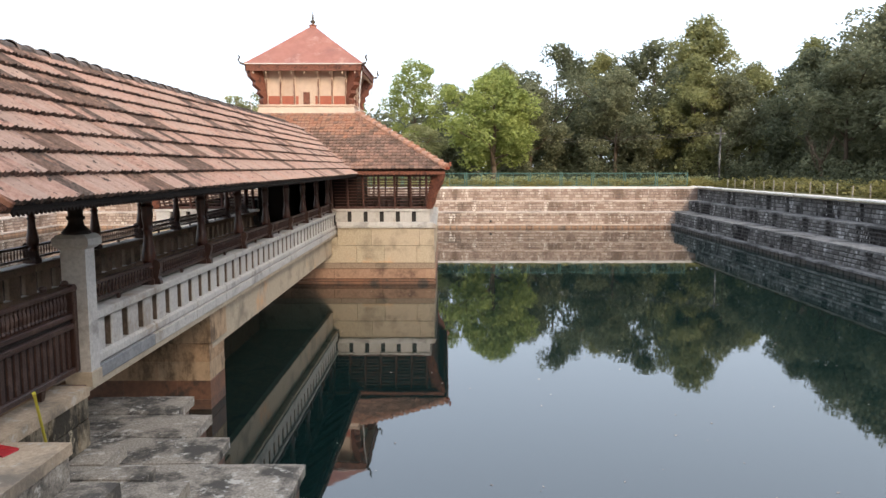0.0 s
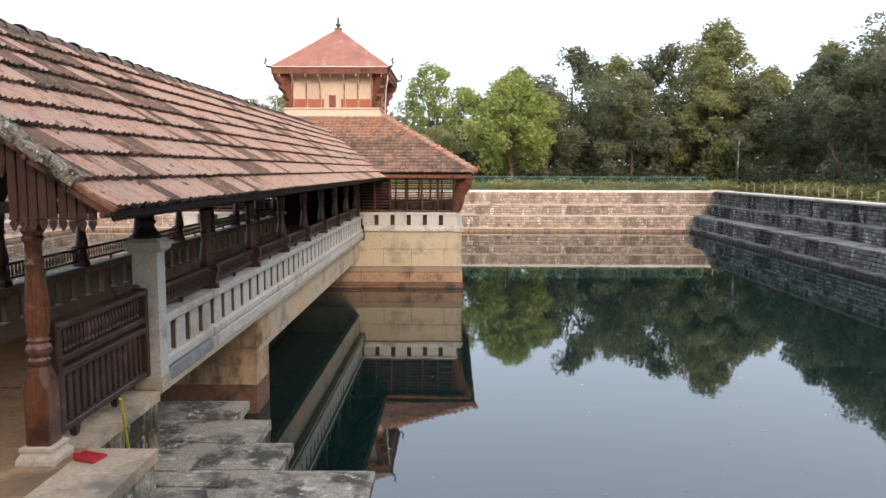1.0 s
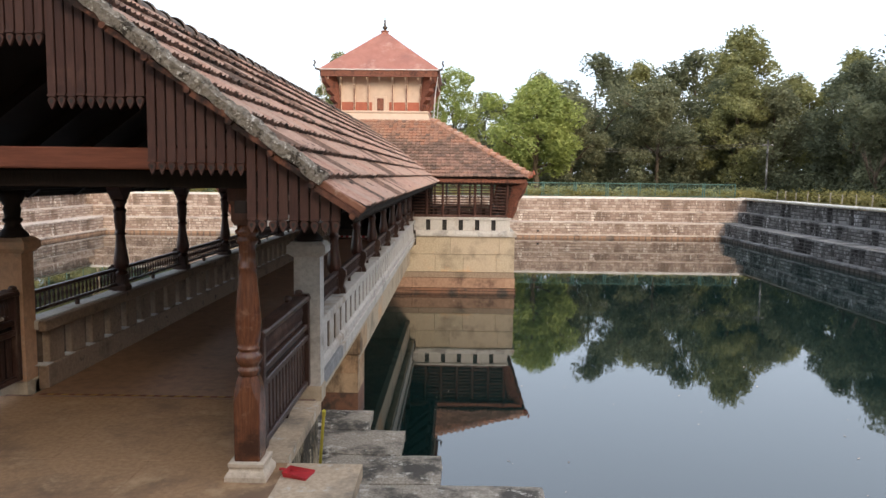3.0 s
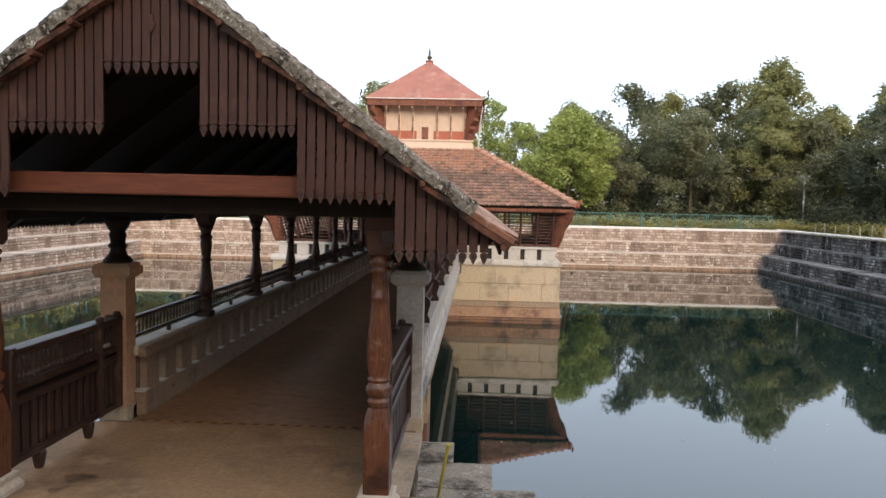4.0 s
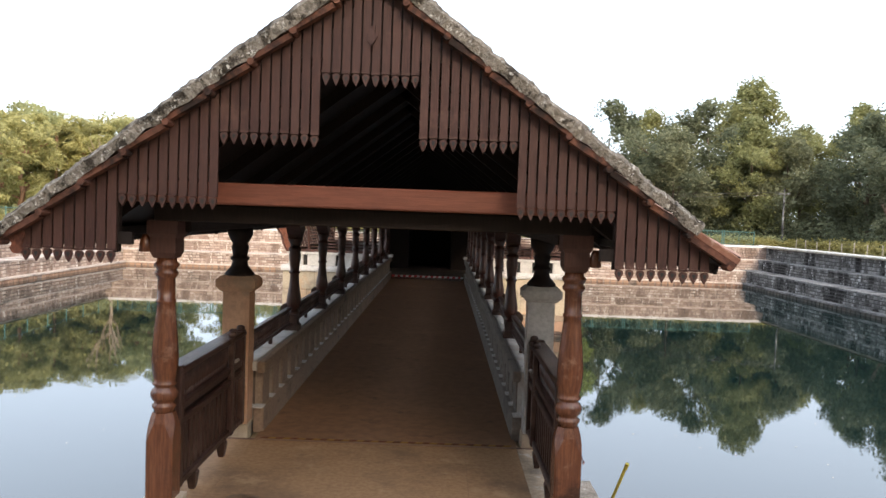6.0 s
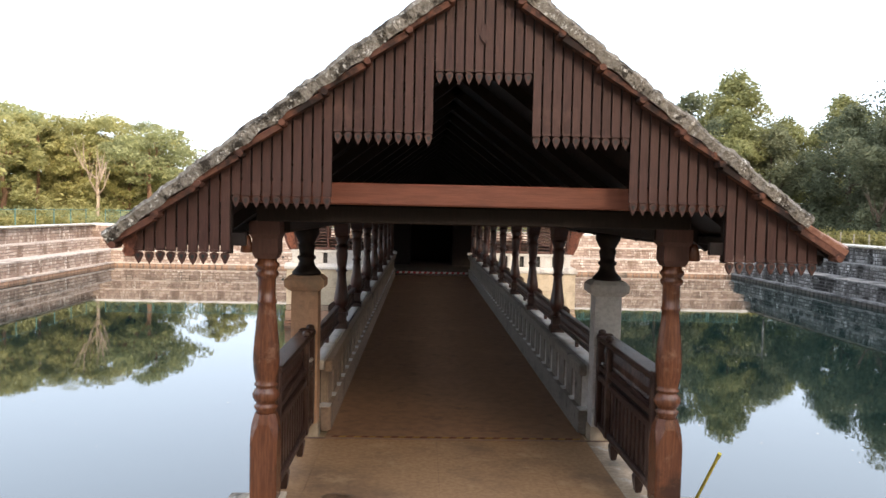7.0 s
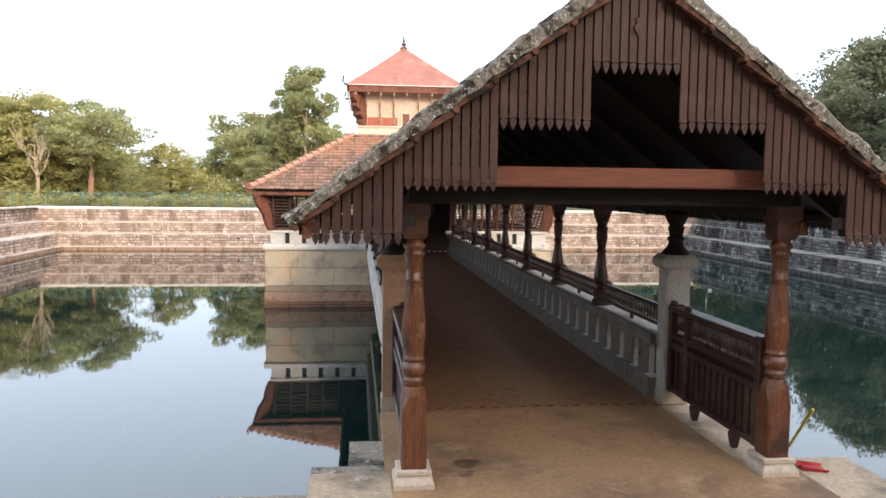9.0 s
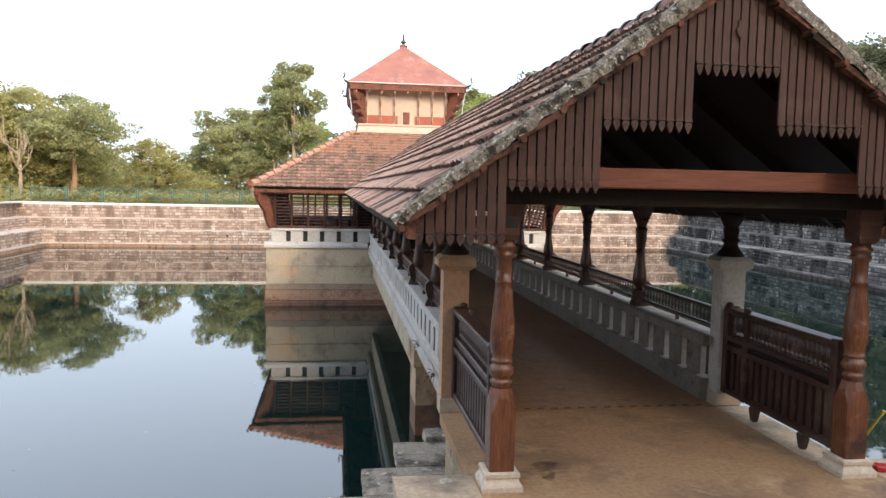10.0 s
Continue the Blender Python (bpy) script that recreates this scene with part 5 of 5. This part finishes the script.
# ---- vegetation ----
def leaf_cards(rr, centres, per, size, squash=0.8):
    """Many small bent leaf sprays round clump centres (x, y, z, radius)."""
    verts, faces = [], []
    for cx, cy, cz, cr in centres:
        for _ in range(per):
            while True:
                d = Vector((rr.uniform(-1, 1), rr.uniform(-1, 1), rr.uniform(-1, 1)))
                if 0.1 < d.length < 1:
                    break
            d = d.normalized() * (0.45 + 0.6 * rr.random() ** 0.7)
            p0 = Vector((cx, cy, cz)) + Vector((d.x, d.y, d.z * squash)) * cr
            a = Vector((rr.uniform(-1, 1), rr.uniform(-1, 1), rr.uniform(-0.7, 0.5))).normalized()
            b = a.cross(Vector((rr.uniform(-1, 1), rr.uniform(-1, 1), rr.uniform(-1, 1)))).normalized()
            L, W = size * rr.uniform(0.7, 1.5), size * rr.uniform(0.3, 0.6)
            k = len(verts)
            verts += [tuple(p0 - a * L * 0.5), tuple(p0 + b * W * 0.5 + Vector((0, 0, 0.06 * size))), tuple(p0 + a * L * 0.5), tuple(p0 - b * W * 0.5 + Vector((0, 0, 0.06 * size)))]
            faces.append((k, k + 1, k + 2, k + 3))
    return verts, faces


def tree(name, seed, height, width, leaf, bark, label, base=0.22, clumps=34, per=150, size=0.34, lean=0.0, trunk=0.22, limbs=7, crown_low=0.28,
         squash=0.8, blob=(0.075, 0.15), taper=0.9, stems=1):
    rr = random.Random(seed)
    ob = root(name, pose(0, 0, 0), label, "tree", "trees round the pond")
    bm = bmesh.new()
    top = height * 0.72
    spine = [Vector((lean * k / 6 + 0.25 * noise.noise(Vector((k * 0.7, seed, 0))), 0.25 * noise.noise(Vector((k * 0.7, seed, 4))), top * k / 6)) for k in range(7)]
    add_tube(bm, [tuple(q) for q in spine], trunk, 8, 0.3)
    for k in range(1, stems):
        a = 2.1 * k + 0.4
        add_tube(bm, [(0.3 * math.cos(a), 0.3 * math.sin(a), 0), (0.5 * math.cos(a), 0.5 * math.sin(a), height * 0.25), (0.9 * math.cos(a), 0.8 * math.sin(a), height * (0.75 - 0.1 * k))], trunk * 0.75, 7, 0.35)
    centres = []
    mid = height * (0.5 + crown_low / 2)
    for k in range(limbs):
        f = rr.uniform(base + 0.05, 0.85)
        a = spine[0].lerp(spine[6], f)
        ang = 2 * math.pi * (k + rr.random() * 0.6) / limbs
        reach = width * 0.42 * rr.uniform(0.6, 1.0)
        e = a + Vector((math.cos(ang) * reach, math.sin(ang) * reach, height * rr.uniform(0.08, 0.22)))
        h = a.lerp(e, 0.5) + Vector((0, 0, -0.05 * height * rr.random()))
        add_tube(bm, [tuple(a), tuple(h), tuple(e)], trunk * 0.4, 6, 0.35)
        for _ in range(2):
            g = e + Vector((rr.uniform(-1, 1), rr.uniform(-1, 1), rr.uniform(0.2, 1))) * width * 0.14
            add_tube(bm, [tuple(h.lerp(e, 0.6)), tuple(g)], trunk * 0.16, 5, 0.4)
            centres.append((g.x, g.y, g.z, width * rr.uniform(0.10, 0.16)))
    while len(centres) < clumps:
        u, v = rr.random() * 2 * math.pi, rr.random()
        z = height * (crown_low + (0.95 - crown_low) * v)
        prof = math.sin(math.pi * min(1, 0.12 + taper * v) ** 0.85) ** 0.6
        r = width * 0.5 * prof * math.sqrt(rr.uniform(0.25, 1.0)) * (0.8 + 0.35 * noise.noise(Vector((math.cos(u) * 1.7, math.sin(u) * 1.7, z * 0.35 + seed))))
        centres.append((math.cos(u) * r + lean * z / height, math.sin(u) * r, z, width * rr.uniform(*blob)))
    part("trunk", bm, bark, ob)
    verts, faces = leaf_cards(rr, centres, per, size, squash)
    me = bpy.data.meshes.new("crown")
    me.from_pydata(verts, [], faces)
    me.materials.append(leaf)
    crown = new("crown", me)
    crown.parent = ob
    return ob


def plant(proto, spots):
    """Puts the first tree at the first spot and copies at the others: x, y, turn, size."""
    for k, (x, y, rz, sc) in enumerate(spots):
        m = pose(x, y, TOP_Z - 0.05, 0, 0, rz) @ Matrix.Diagonal((sc, sc, sc, 1))
        if k == 0:
            proto.matrix_basis = m
        else:
            c = copy_thing(proto, pose(0, 0, 0))
            c.matrix_basis = m


bright = tree("bright_tree", 4, 8.2, 7.4, L_LIGHT, M_BARK, "rounded bright green tree with a forked trunk", clumps=80, per=190, size=0.30, crown_low=0.22, base=0.12)
dark_a = tree("dark_tree", 7, 13.0, 10.5, L_DARK, M_BARK, "large dark green broadleaf tree", clumps=96, per=190, size=0.36, crown_low=0.04)
dark_b = tree("dark_tree", 8, 12.0, 9.0, L_DEEP, M_BARK, "large dark green broadleaf tree", clumps=84, per=190, size=0.36, crown_low=0.02)
olive = tree("olive_tree", 12, 13.5, 9.5, L_MID, M_BARK, "tall olive green tree", clumps=90, per=190, size=0.36, crown_low=0.05)
slim = tree("slim_tree", 15, 11.0, 5.2, L_LIGHT, M_BARK, "slim tall tree with a pale trunk and thin crown", clumps=74, per=90, size=0.26, crown_low=0.36, base=0.42, limbs=8, trunk=0.14, blob=(0.07, 0.13), taper=0.75)
tall = tree("tall_tree", 19, 11.6, 4.8, L_LEFT, M_BARKPALE, "tall narrow tree with several pale stems", clumps=95, per=170, size=0.25, crown_low=0.40, base=0.42, limbs=7, trunk=0.15, blob=(0.09, 0.15), taper=0.70, stems=3)
ember = tree("yellowing_tree", 23, 7.6, 6.2, L_YELLOW, M_BARKRED, "small yellow-lit tree with reddish bark", clumps=84, per=110, size=0.26, crown_low=0.10, base=0.15, squash=0.6, blob=(0.07, 0.13), taper=0.72)
spread = tree("spreading_tree", 27, 8.2, 8.0, L_LEFT, M_BARKRED, "spreading olive tree with a reddish trunk", clumps=58, per=170, size=0.28, crown_low=0.40, base=0.42, squash=0.38, blob=(0.09, 0.17), trunk=0.26)

plant(bright, ((9.1, 53.0, 0, 1.08),))
plant(slim, ((2.6, 60, 0, 1.0), (-4.5, 74, 120, 0.8)))
plant(tall, ((-5.9, 56.5, 0, 1.0), (-7.3, 58, 90, 0.86)))
plant(dark_a, ((15.5, 64, 0, 0.98), (24.0, 62, 130, 0.98), (33.5, 53, 60, 0.82), (37.5, 40, 210, 0.98), (5.5, 66, 300, 0.72), (41, 55, 20, 1.15), (36, 27, 100, 0.85),
                # these seven: unseen trees added behind and right to block sky light
                (-8, -17, 50, 1.0), (5, -19, 140, 1.05), (-22, -15, 220, 1.0), (18, -22, 10, 1.0),
                (37, 8, 30, 1.0), (35, -4, 170, 1.05), (36, -15, 260, 1.0)))
# last eight spots: more unseen trees, added to keep sky light off
plant(dark_b, ((19.5, 57, 0, 0.8), (32.0, 44.5, 90, 0.80), (33.0, 34, 180, 0.95), (12.5, 58, 40, 0.72), (28.5, 56, 250, 0.78), (38, 47, 300, 1.15), (42, 33, 10, 1.25), (34, 20, 70, 0.9), (44, 24, 70, 1.2), (-1.5, -18, 30, 1.0), (-15, -18, 100, 1.1), (11.5, -18, 200, 1.0), (-30, -10, 10, 1.1),
                (40, 14, 120, 1.1), (40, 2, 220, 1.1), (41, -9, 330, 1.1), (30, -17, 75, 1.05)))
plant(olive, ((29.5, 66, 0, 1.14), (26.0, 57, 140, 0.78), (21, 70, 220, 0.95), (11, 69, 80, 0.86), (34, 65, 10, 0.82), (40, 66, 100, 1.0)))
plant(spread, ((-22.6, 56, 0, 1.0), (-11.5, 64, 120, 1.02), (-14.5, 70, 200, 0.72), (-35, 58, 20, 1.2), (-9.5, 59, 60, 0.62), (3, 57, 10, 0.62)))
plant(ember, ((-28.0, 56, 0, 1.05), (-31.5, 51, 90, 1.1), (-25, 58, 180, 0.95), (-10.5, 67, 60, 1.15), (-38, 50, 200, 1.3), (-30, 42, 40, 1.05), (-34, 35, 100, 1.1), (-29, 30, 10, 0.85)))


def bare_tree(name, seed, height, label, spots, bark):
    rr = random.Random(seed)
    for x, y in spots:
        ob = root(name, pose(x, y, TOP_Z - 0.05), label, "tree", "bare trees")
        bm = bmesh.new()
        add_tube(bm, [(0, 0, 0), (0.1, 0, height * 0.3), (-0.05, 0.1, height * 0.55)], 0.14, 7, 0.6)
        for k in range(6):
            ang = rr.uniform(0, 6.28)
            z0 = height * rr.uniform(0.3, 0.55)
            e = (math.cos(ang) * height * 0.28, math.sin(ang) * height * 0.2, z0 + height * rr.uniform(0.25, 0.42))
            h = (e[0] * 0.55, e[1] * 0.5, z0 + (e[2] - z0) * 0.35)
            add_tube(bm, [(0, 0, z0), h, e], 0.075, 6, 0.3)
            for _ in range(3):
                g = (e[0] + rr.uniform(-0.7, 0.7), e[1] + rr.uniform(-0.5, 0.5), e[2] + rr.uniform(0.1, 0.8))
                add_tube(bm, [h, tuple((a + b) / 2 for a, b in zip(h, g)), g], 0.03, 5, 0.3)
        part("trunk", bm, bark, ob)


bare_tree("bare_tree", 3, 6.2, "leafless pale tree among the shrubs", ((-24.4, 50.5),), M_BARKPALE)
bare_tree("bare_shrub", 6, 3.4, "leafless grey shrub on the bank", ((29.4, 42.5),), M_BARK)


def palm(x, y, height, seed):
    rr = random.Random(seed)
    ob = root("coconut_palm", pose(x, y, TOP_Z), "coconut palm with drooping yellow-green fronds", "palm tree", "palms")
    part("trunk", tube([(0, 0, 0), (0.15, 0, height * 0.4), (0.1, 0.1, height)], 0.16, 8, 0.7), M_BARKRED, ob)
    for k in range(24):
        a = 2 * math.pi * k / 24 + rr.uniform(-0.15, 0.15)
        lift = rr.uniform(-0.2, 1.9)
        bm = bmesh.new()
        L = rr.uniform(2.6, 3.6)
        n = 34
        side = Vector((-math.sin(a), math.cos(a), 0))
        out = Vector((math.cos(a), math.sin(a), 0))
        rib = [Vector((0.1, 0.1, height)) + out * L * i / (n - 1) + Vector((0, 0, lift * 1.8 * i / (n - 1) - 2.0 * (i / (n - 1)) ** 2)) for i in range(n)]
        add_tube(bm, [tuple(q) for q in rib[::3]], 0.03, 4, 0.3)
        for i in range(2, n - 1):
            f = i / (n - 1)
            reach = 0.75 * math.sin(math.pi * min(1, f * 0.85 + 0.15)) + 0.12
            for q in (-1, 1):
                tip = rib[i] + side * q * reach * rr.uniform(0.75, 1.05) + out * 0.34 + Vector((0, 0, -reach * rr.uniform(0.3, 0.8)))
                mid = rib[i].lerp(tip, 0.5) + Vector((0, 0, 0.06))
                bm.faces.new([bm.verts.new(v) for v in (rib[i], mid - out * 0.035, tip, mid + out * 0.035)])
        part("frond", bm, L_YELLOW, ob)


palm(-31.4, 55.6, 7.2, 1)
palm(-28.8, 57.0, 7.4, 2)
palm(-37.2, 58.0, 8.4, 3)
spread_b = tree("spreading_tree", 31, 7.0, 7.5, L_YELLOW, M_BARK, "loose yellow-green tree behind the pond", clumps=66, per=130, size=0.28, crown_low=0.04, base=0.2, squash=0.55, blob=(0.06, 0.13))
plant(spread_b, ((-17.5, 60, 0, 0.8), (-33, 60, 0, 1.25), (-27, 64, 100, 1.0), (-41, 58, 40, 1.3), (-38, 44, 60, 1.2), (-25.5, 66, 80, 0.9), (-24.8, 59, 200, 1.15), (-28.5, 57.5, 300, 1.1), (-29.2, 61, 140, 1.42)))

# undergrowth: one uncountable mass along the banks
rr = random.Random(77)
for name, leaf, strips, size, label in (
        ("undergrowth", L_LEFT, ((-24, 26, 49.0, 52.5, 420, 0.55), (-40, -22, 44, 60, 260, 0.7)), 0.24, "low green undergrowth behind the pond wall"),
        ("thicket", L_YELLOW, ((-44, 2, 60, 67, 330, 1.25), (-46, -26, 54, 62, 170, 1.5), (-46, -12, 62, 70, 210, 2.0), (-40, -25, 51, 57, 190, 1.15), (-38, -24, 60, 66, 90, 2.6)), 0.30, "yellow-green thicket under the trees"),
        ("dry_undergrowth", L_GRASS, ((-24, 27, 47.2, 49.5, 420, 0.42), (25.4, 28.6, 10, 47, 760, 0.50), (-27, -23.4, 14, 47, 420, 0.4)), 0.20, "dry yellowish grass and weeds on the bank"),
        ("dark_undergrowth", L_SHADE, ((38, 62, 20, 80, 300, 2.2), (8, 40, 68, 78, 160, 2.2), (26, 33, 12, 60, 520, 0.95), (4, 30, 53, 60, 360, 0.95)), 0.22, "shrubs under the trees, coloured dark as in shade")):
    centres = []
    for x0, x1, y0, y1, n, r in strips:
        for _ in range(n):
            q = rr.uniform(0.5, 1.2) * r
            centres.append((rr.uniform(x0, x1), rr.uniform(y0, y1), TOP_Z + q * rr.uniform(0.4, 0.7 if q < 1 else 1.3), q))
    verts, faces = leaf_cards(rr, centres, 46, size, 0.8)
    me = bpy.data.meshes.new(name)
    me.from_pydata(verts, [], faces)
    me.materials.append(leaf)
    tagged(new(name, me), label, "undergrowth", kind="stuff")

# a distant wooded rise closes the view
for x0, x1, y, h, leaf, seed in ((-150, -8, 100, 9, L_MID, 1), (-8, 150, 95, 13, L_DARK, 2)):
    rr = random.Random(seed)
    centres = []
    for _ in range(420):
        x = rr.uniform(x0, x1)
        hh = h * (0.6 + 0.5 * noise.noise(Vector((x * 0.06, seed, 0))))
        centres.append((x, y + rr.uniform(0, 14), TOP_Z + rr.uniform(0.2, 1) * max(2.0, hh), rr.uniform(1.4, 2.6)))
    verts, faces = leaf_cards(rr, centres, 60, 1.0)
    me = bpy.data.meshes.new("far_woods")
    me.from_pydata(verts, [], faces)
    me.materials.append(leaf)
    tagged(new("far_woods", me), "distant woods beyond the pond", "woods", kind="stuff")

# ---- fences ----
def green_fence(x0, x1, y):
    n = int((x1 - x0) / 2.25)
    for k in range(n):
        a = x0 + k * 2.25
        f = root("green_fence", pose(a, y, TOP_Z), "green painted steel fence panel with wire mesh", "fence", "green fence panels")
        for x in (0.05, 2.17):
            part("post", tube([(x, 0, 0), (x, 0, 1.05)], 0.035, 6), M_GREENPAINT, f)
        part("rail", tube([(0.05, 0, 0.98), (2.17, 0, 0.98)], 0.024, 5), M_GREENPAINT, f)
        part("rail", tube([(0.05, 0, 0.12), (2.17, 0, 0.12)], 0.02, 5), M_GREENPAINT, f)
        part("mid_post", tube([(1.1, 0, 0), (1.1, 0, 0.98)], 0.018, 5), M_GREENPAINT, f)
        bm = bmesh.new()
        for j in range(24):
            x = 0.09 + j * 0.088
            add_box(bm, x - 0.003, x + 0.003, -0.003, 0.003, 0.12, 0.98)
        for j in range(7):
            z = 0.2 + j * 0.12
            add_box(bm, 0.06, 2.15, -0.003, 0.003, z - 0.003, z + 0.003)
        tagged(part("mesh", bm, M_GREENPAINT, f), kind="stuff")


green_fence(-22.5, 24.0, 47.3)
for k in range(23):
    y = 46.0 - k * 1.45
    post = root("fence_post", pose(24.8 + 0.05 * math.sin(k * 5.0), y, TOP_Z, 2 * math.sin(k * 3.1), 2 * math.cos(k * 2.3)), "whitewashed concrete fence post", "post", "white fence posts")
    part("shaft", box(-0.028, 0.028, -0.028, 0.028, -0.1, 0.60 + 0.06 * math.sin(k * 2.7), 0.008), M_CONCRETE_POST, post)
for z in (0.28, 0.52):
    bm = tube([(24.8, 46.0 - 1.45 * k, TOP_Z + z - (0.02 if k % 2 else 0)) for k in range(23)], 0.006, 4)
    tagged(obj("fence_wire", bm, M_METAL), "thin fence wire strung between white posts", "wire", "fence wires")
for k in range(14):
    y = 46.0 - k * 2.2
    post = root("fence_post", pose(-23.2, y, TOP_Z), "green painted steel fence post", "post", "green fence posts")
    part("shaft", tube([(0, 0, -0.1), (0, 0, 1.05)], 0.035, 6), M_GREENPAINT, post)
    if k:
        bm = tube([(-23.2, y, TOP_Z + 0.98), (-23.2, y + 2.2, TOP_Z + 0.98)], 0.018, 5)
        tagged(obj("fence_rail", bm, M_GREENPAINT), "green fence rail between the posts", "fence", "green fence rails")

# utility pole and wires
pole = root("utility_pole", pose(25.8, 50.4, TOP_Z), "thin grey concrete utility pole with a crossarm", "pole")
part("shaft", tube([(0, 0, -0.2), (0, 0, 4.3)], 0.085, 8, 0.7), M_WALLGREY, pole)
part("crossarm", box(-0.4, 0.4, -0.04, 0.04, 3.85, 3.95, 0.01), M_WALLGREY, pole)
for z in (4.55, 4.35):
    pts = [(25.8 - 28 * f, 50.4 + 6 * f, TOP_Z + z - 0.8 + 0.5 * (2 * f - 1) ** 2 - 0.2) for f in [i / 12 for i in range(13)]]
    tagged(obj("power_line", tube(pts, 0.012, 4), M_WALLGREY), "slack overhead power line", "cable", "power lines")

# ---- small things ----
broom = root("broom_stick", pose(1.74, 0.87, -0.664), "yellow plastic broom stick leaning against the landing", "stick")
part("stick", tube([(0.0, 0.0, 0.0), (0.17, -0.575, 1.045)], 0.012, 8), M_YELLOW, broom)
part("grip", tube([(0.168, -0.568, 1.03), (0.175, -0.592, 1.075)], 0.015, 8), M_YELLOW, broom)
pan = root("dustpan", pose(1.765, 0.03, 0.002, 0, 0, -14), "red plastic dustpan lying on the stone landing", "dustpan")
bm = bmesh.new()
floor_pts = [(-0.09, -0.06), (0.095, -0.075), (0.095, 0.075), (-0.09, 0.06)]
low = [bm.verts.new((x, y, 0.0)) for x, y in floor_pts]
inner = [bm.verts.new((x * 0.97, y * 0.96, 0.004)) for x, y in floor_pts]
rim = [bm.verts.new((x * 1.08, y * 1.12, z)) for (x, y), z in zip(floor_pts, (0.040, 0.020, 0.020, 0.040))]
rim_in = [bm.verts.new((x * 1.04, y * 1.08, z)) for (x, y), z in zip(floor_pts, (0.040, 0.020, 0.020, 0.040))]
bm.faces.new(low[::-1])
bm.faces.new(inner)
for a, b in ((0, 1), (2, 3), (3, 0)):
    bm.faces.new((low[a], low[b], rim[b], rim[a]))
    bm.faces.new((inner[b], inner[a], rim_in[a], rim_in[b]))
    bm.faces.new((rim[a], rim[b], rim_in[b], rim_in[a]))
bm.faces.new((low[1], low[2], inner[2], inner[1]))
part("tray", bm, M_RED, pan)
part("handle", tube([(-0.09, 0, 0.03), (-0.12, 0.0, 0.034), (-0.145, 0, 0.03)], 0.011, 8), M_RED, pan)
stain = root("water_stain", pose(-1.0, 0.37, 0.0035), "dark damp stain on the paving", "stain")
for cx, cy, r in ((0, 0, 0.085), (0.11, 0.03, 0.04), (-0.03, -0.25, 0.045), (0.02, -0.17, 0.025)):
    bm = bmesh.new()
    vs = [bm.verts.new((cx + r * (1 + 0.2 * math.sin(3 * a) + 0.1 * math.sin(7 * a)) * math.cos(a), cy + 1.15 * r * math.sin(a), 0.001)) for a in [2 * math.pi * i / 24 for i in range(24)]]
    bm.faces.new(vs)
    part("patch", bm, M_DAMP, stain)
# specks of leaf litter afloat
rr = random.Random(51)
verts, faces = [], []
for k in range(260):
    x, y = (rr.uniform(2.5, 17), rr.uniform(3, 30)) if k % 3 else (rr.uniform(-17, -4), rr.uniform(3, 30))
    a, r = rr.uniform(0, 6.28), rr.uniform(0.012, 0.032)
    base = len(verts)
    for q, m in ((0, 1.0), (1.57, 0.5), (3.14, 1.0), (4.71, 0.5)):
        verts.append((x + r * m * math.cos(a + q), y + r * m * math.sin(a + q), WATER_Z + 0.004 + 0.004 * (q == 0)))
    faces.append((base, base + 1, base + 2, base + 3))
me = bpy.data.meshes.new("floating_leaf_litter")
me.from_pydata(verts, [], faces)
me.materials.append(M_LEDGE)
tagged(new("floating_leaf_litter", me), "pale specks of leaf litter floating on the water", "leaf litter", kind="stuff")
# dry weed growing on the bridge edge
rr = random.Random(9)
for y, h in ((4.6, 0.14), (3.0, 0.16)):
    weed = root("dry_weed", pose(-1.53, y, 0.08), "small dry weed rooted in the bridge edge", "weed", "dry weeds")
    bm = bmesh.new()
    for k in range(9):
        d = Vector((-rr.uniform(0.1, 1), rr.uniform(-1, 1), rr.uniform(-0.6, 1))).normalized()
        add_tube(bm, [(0, 0, 0), tuple(d * h * 0.5 + Vector((0, 0, 0.03))), tuple(d * h)], 0.006, 4, 0.4)
    part("stems", bm, M_BARK, weed)
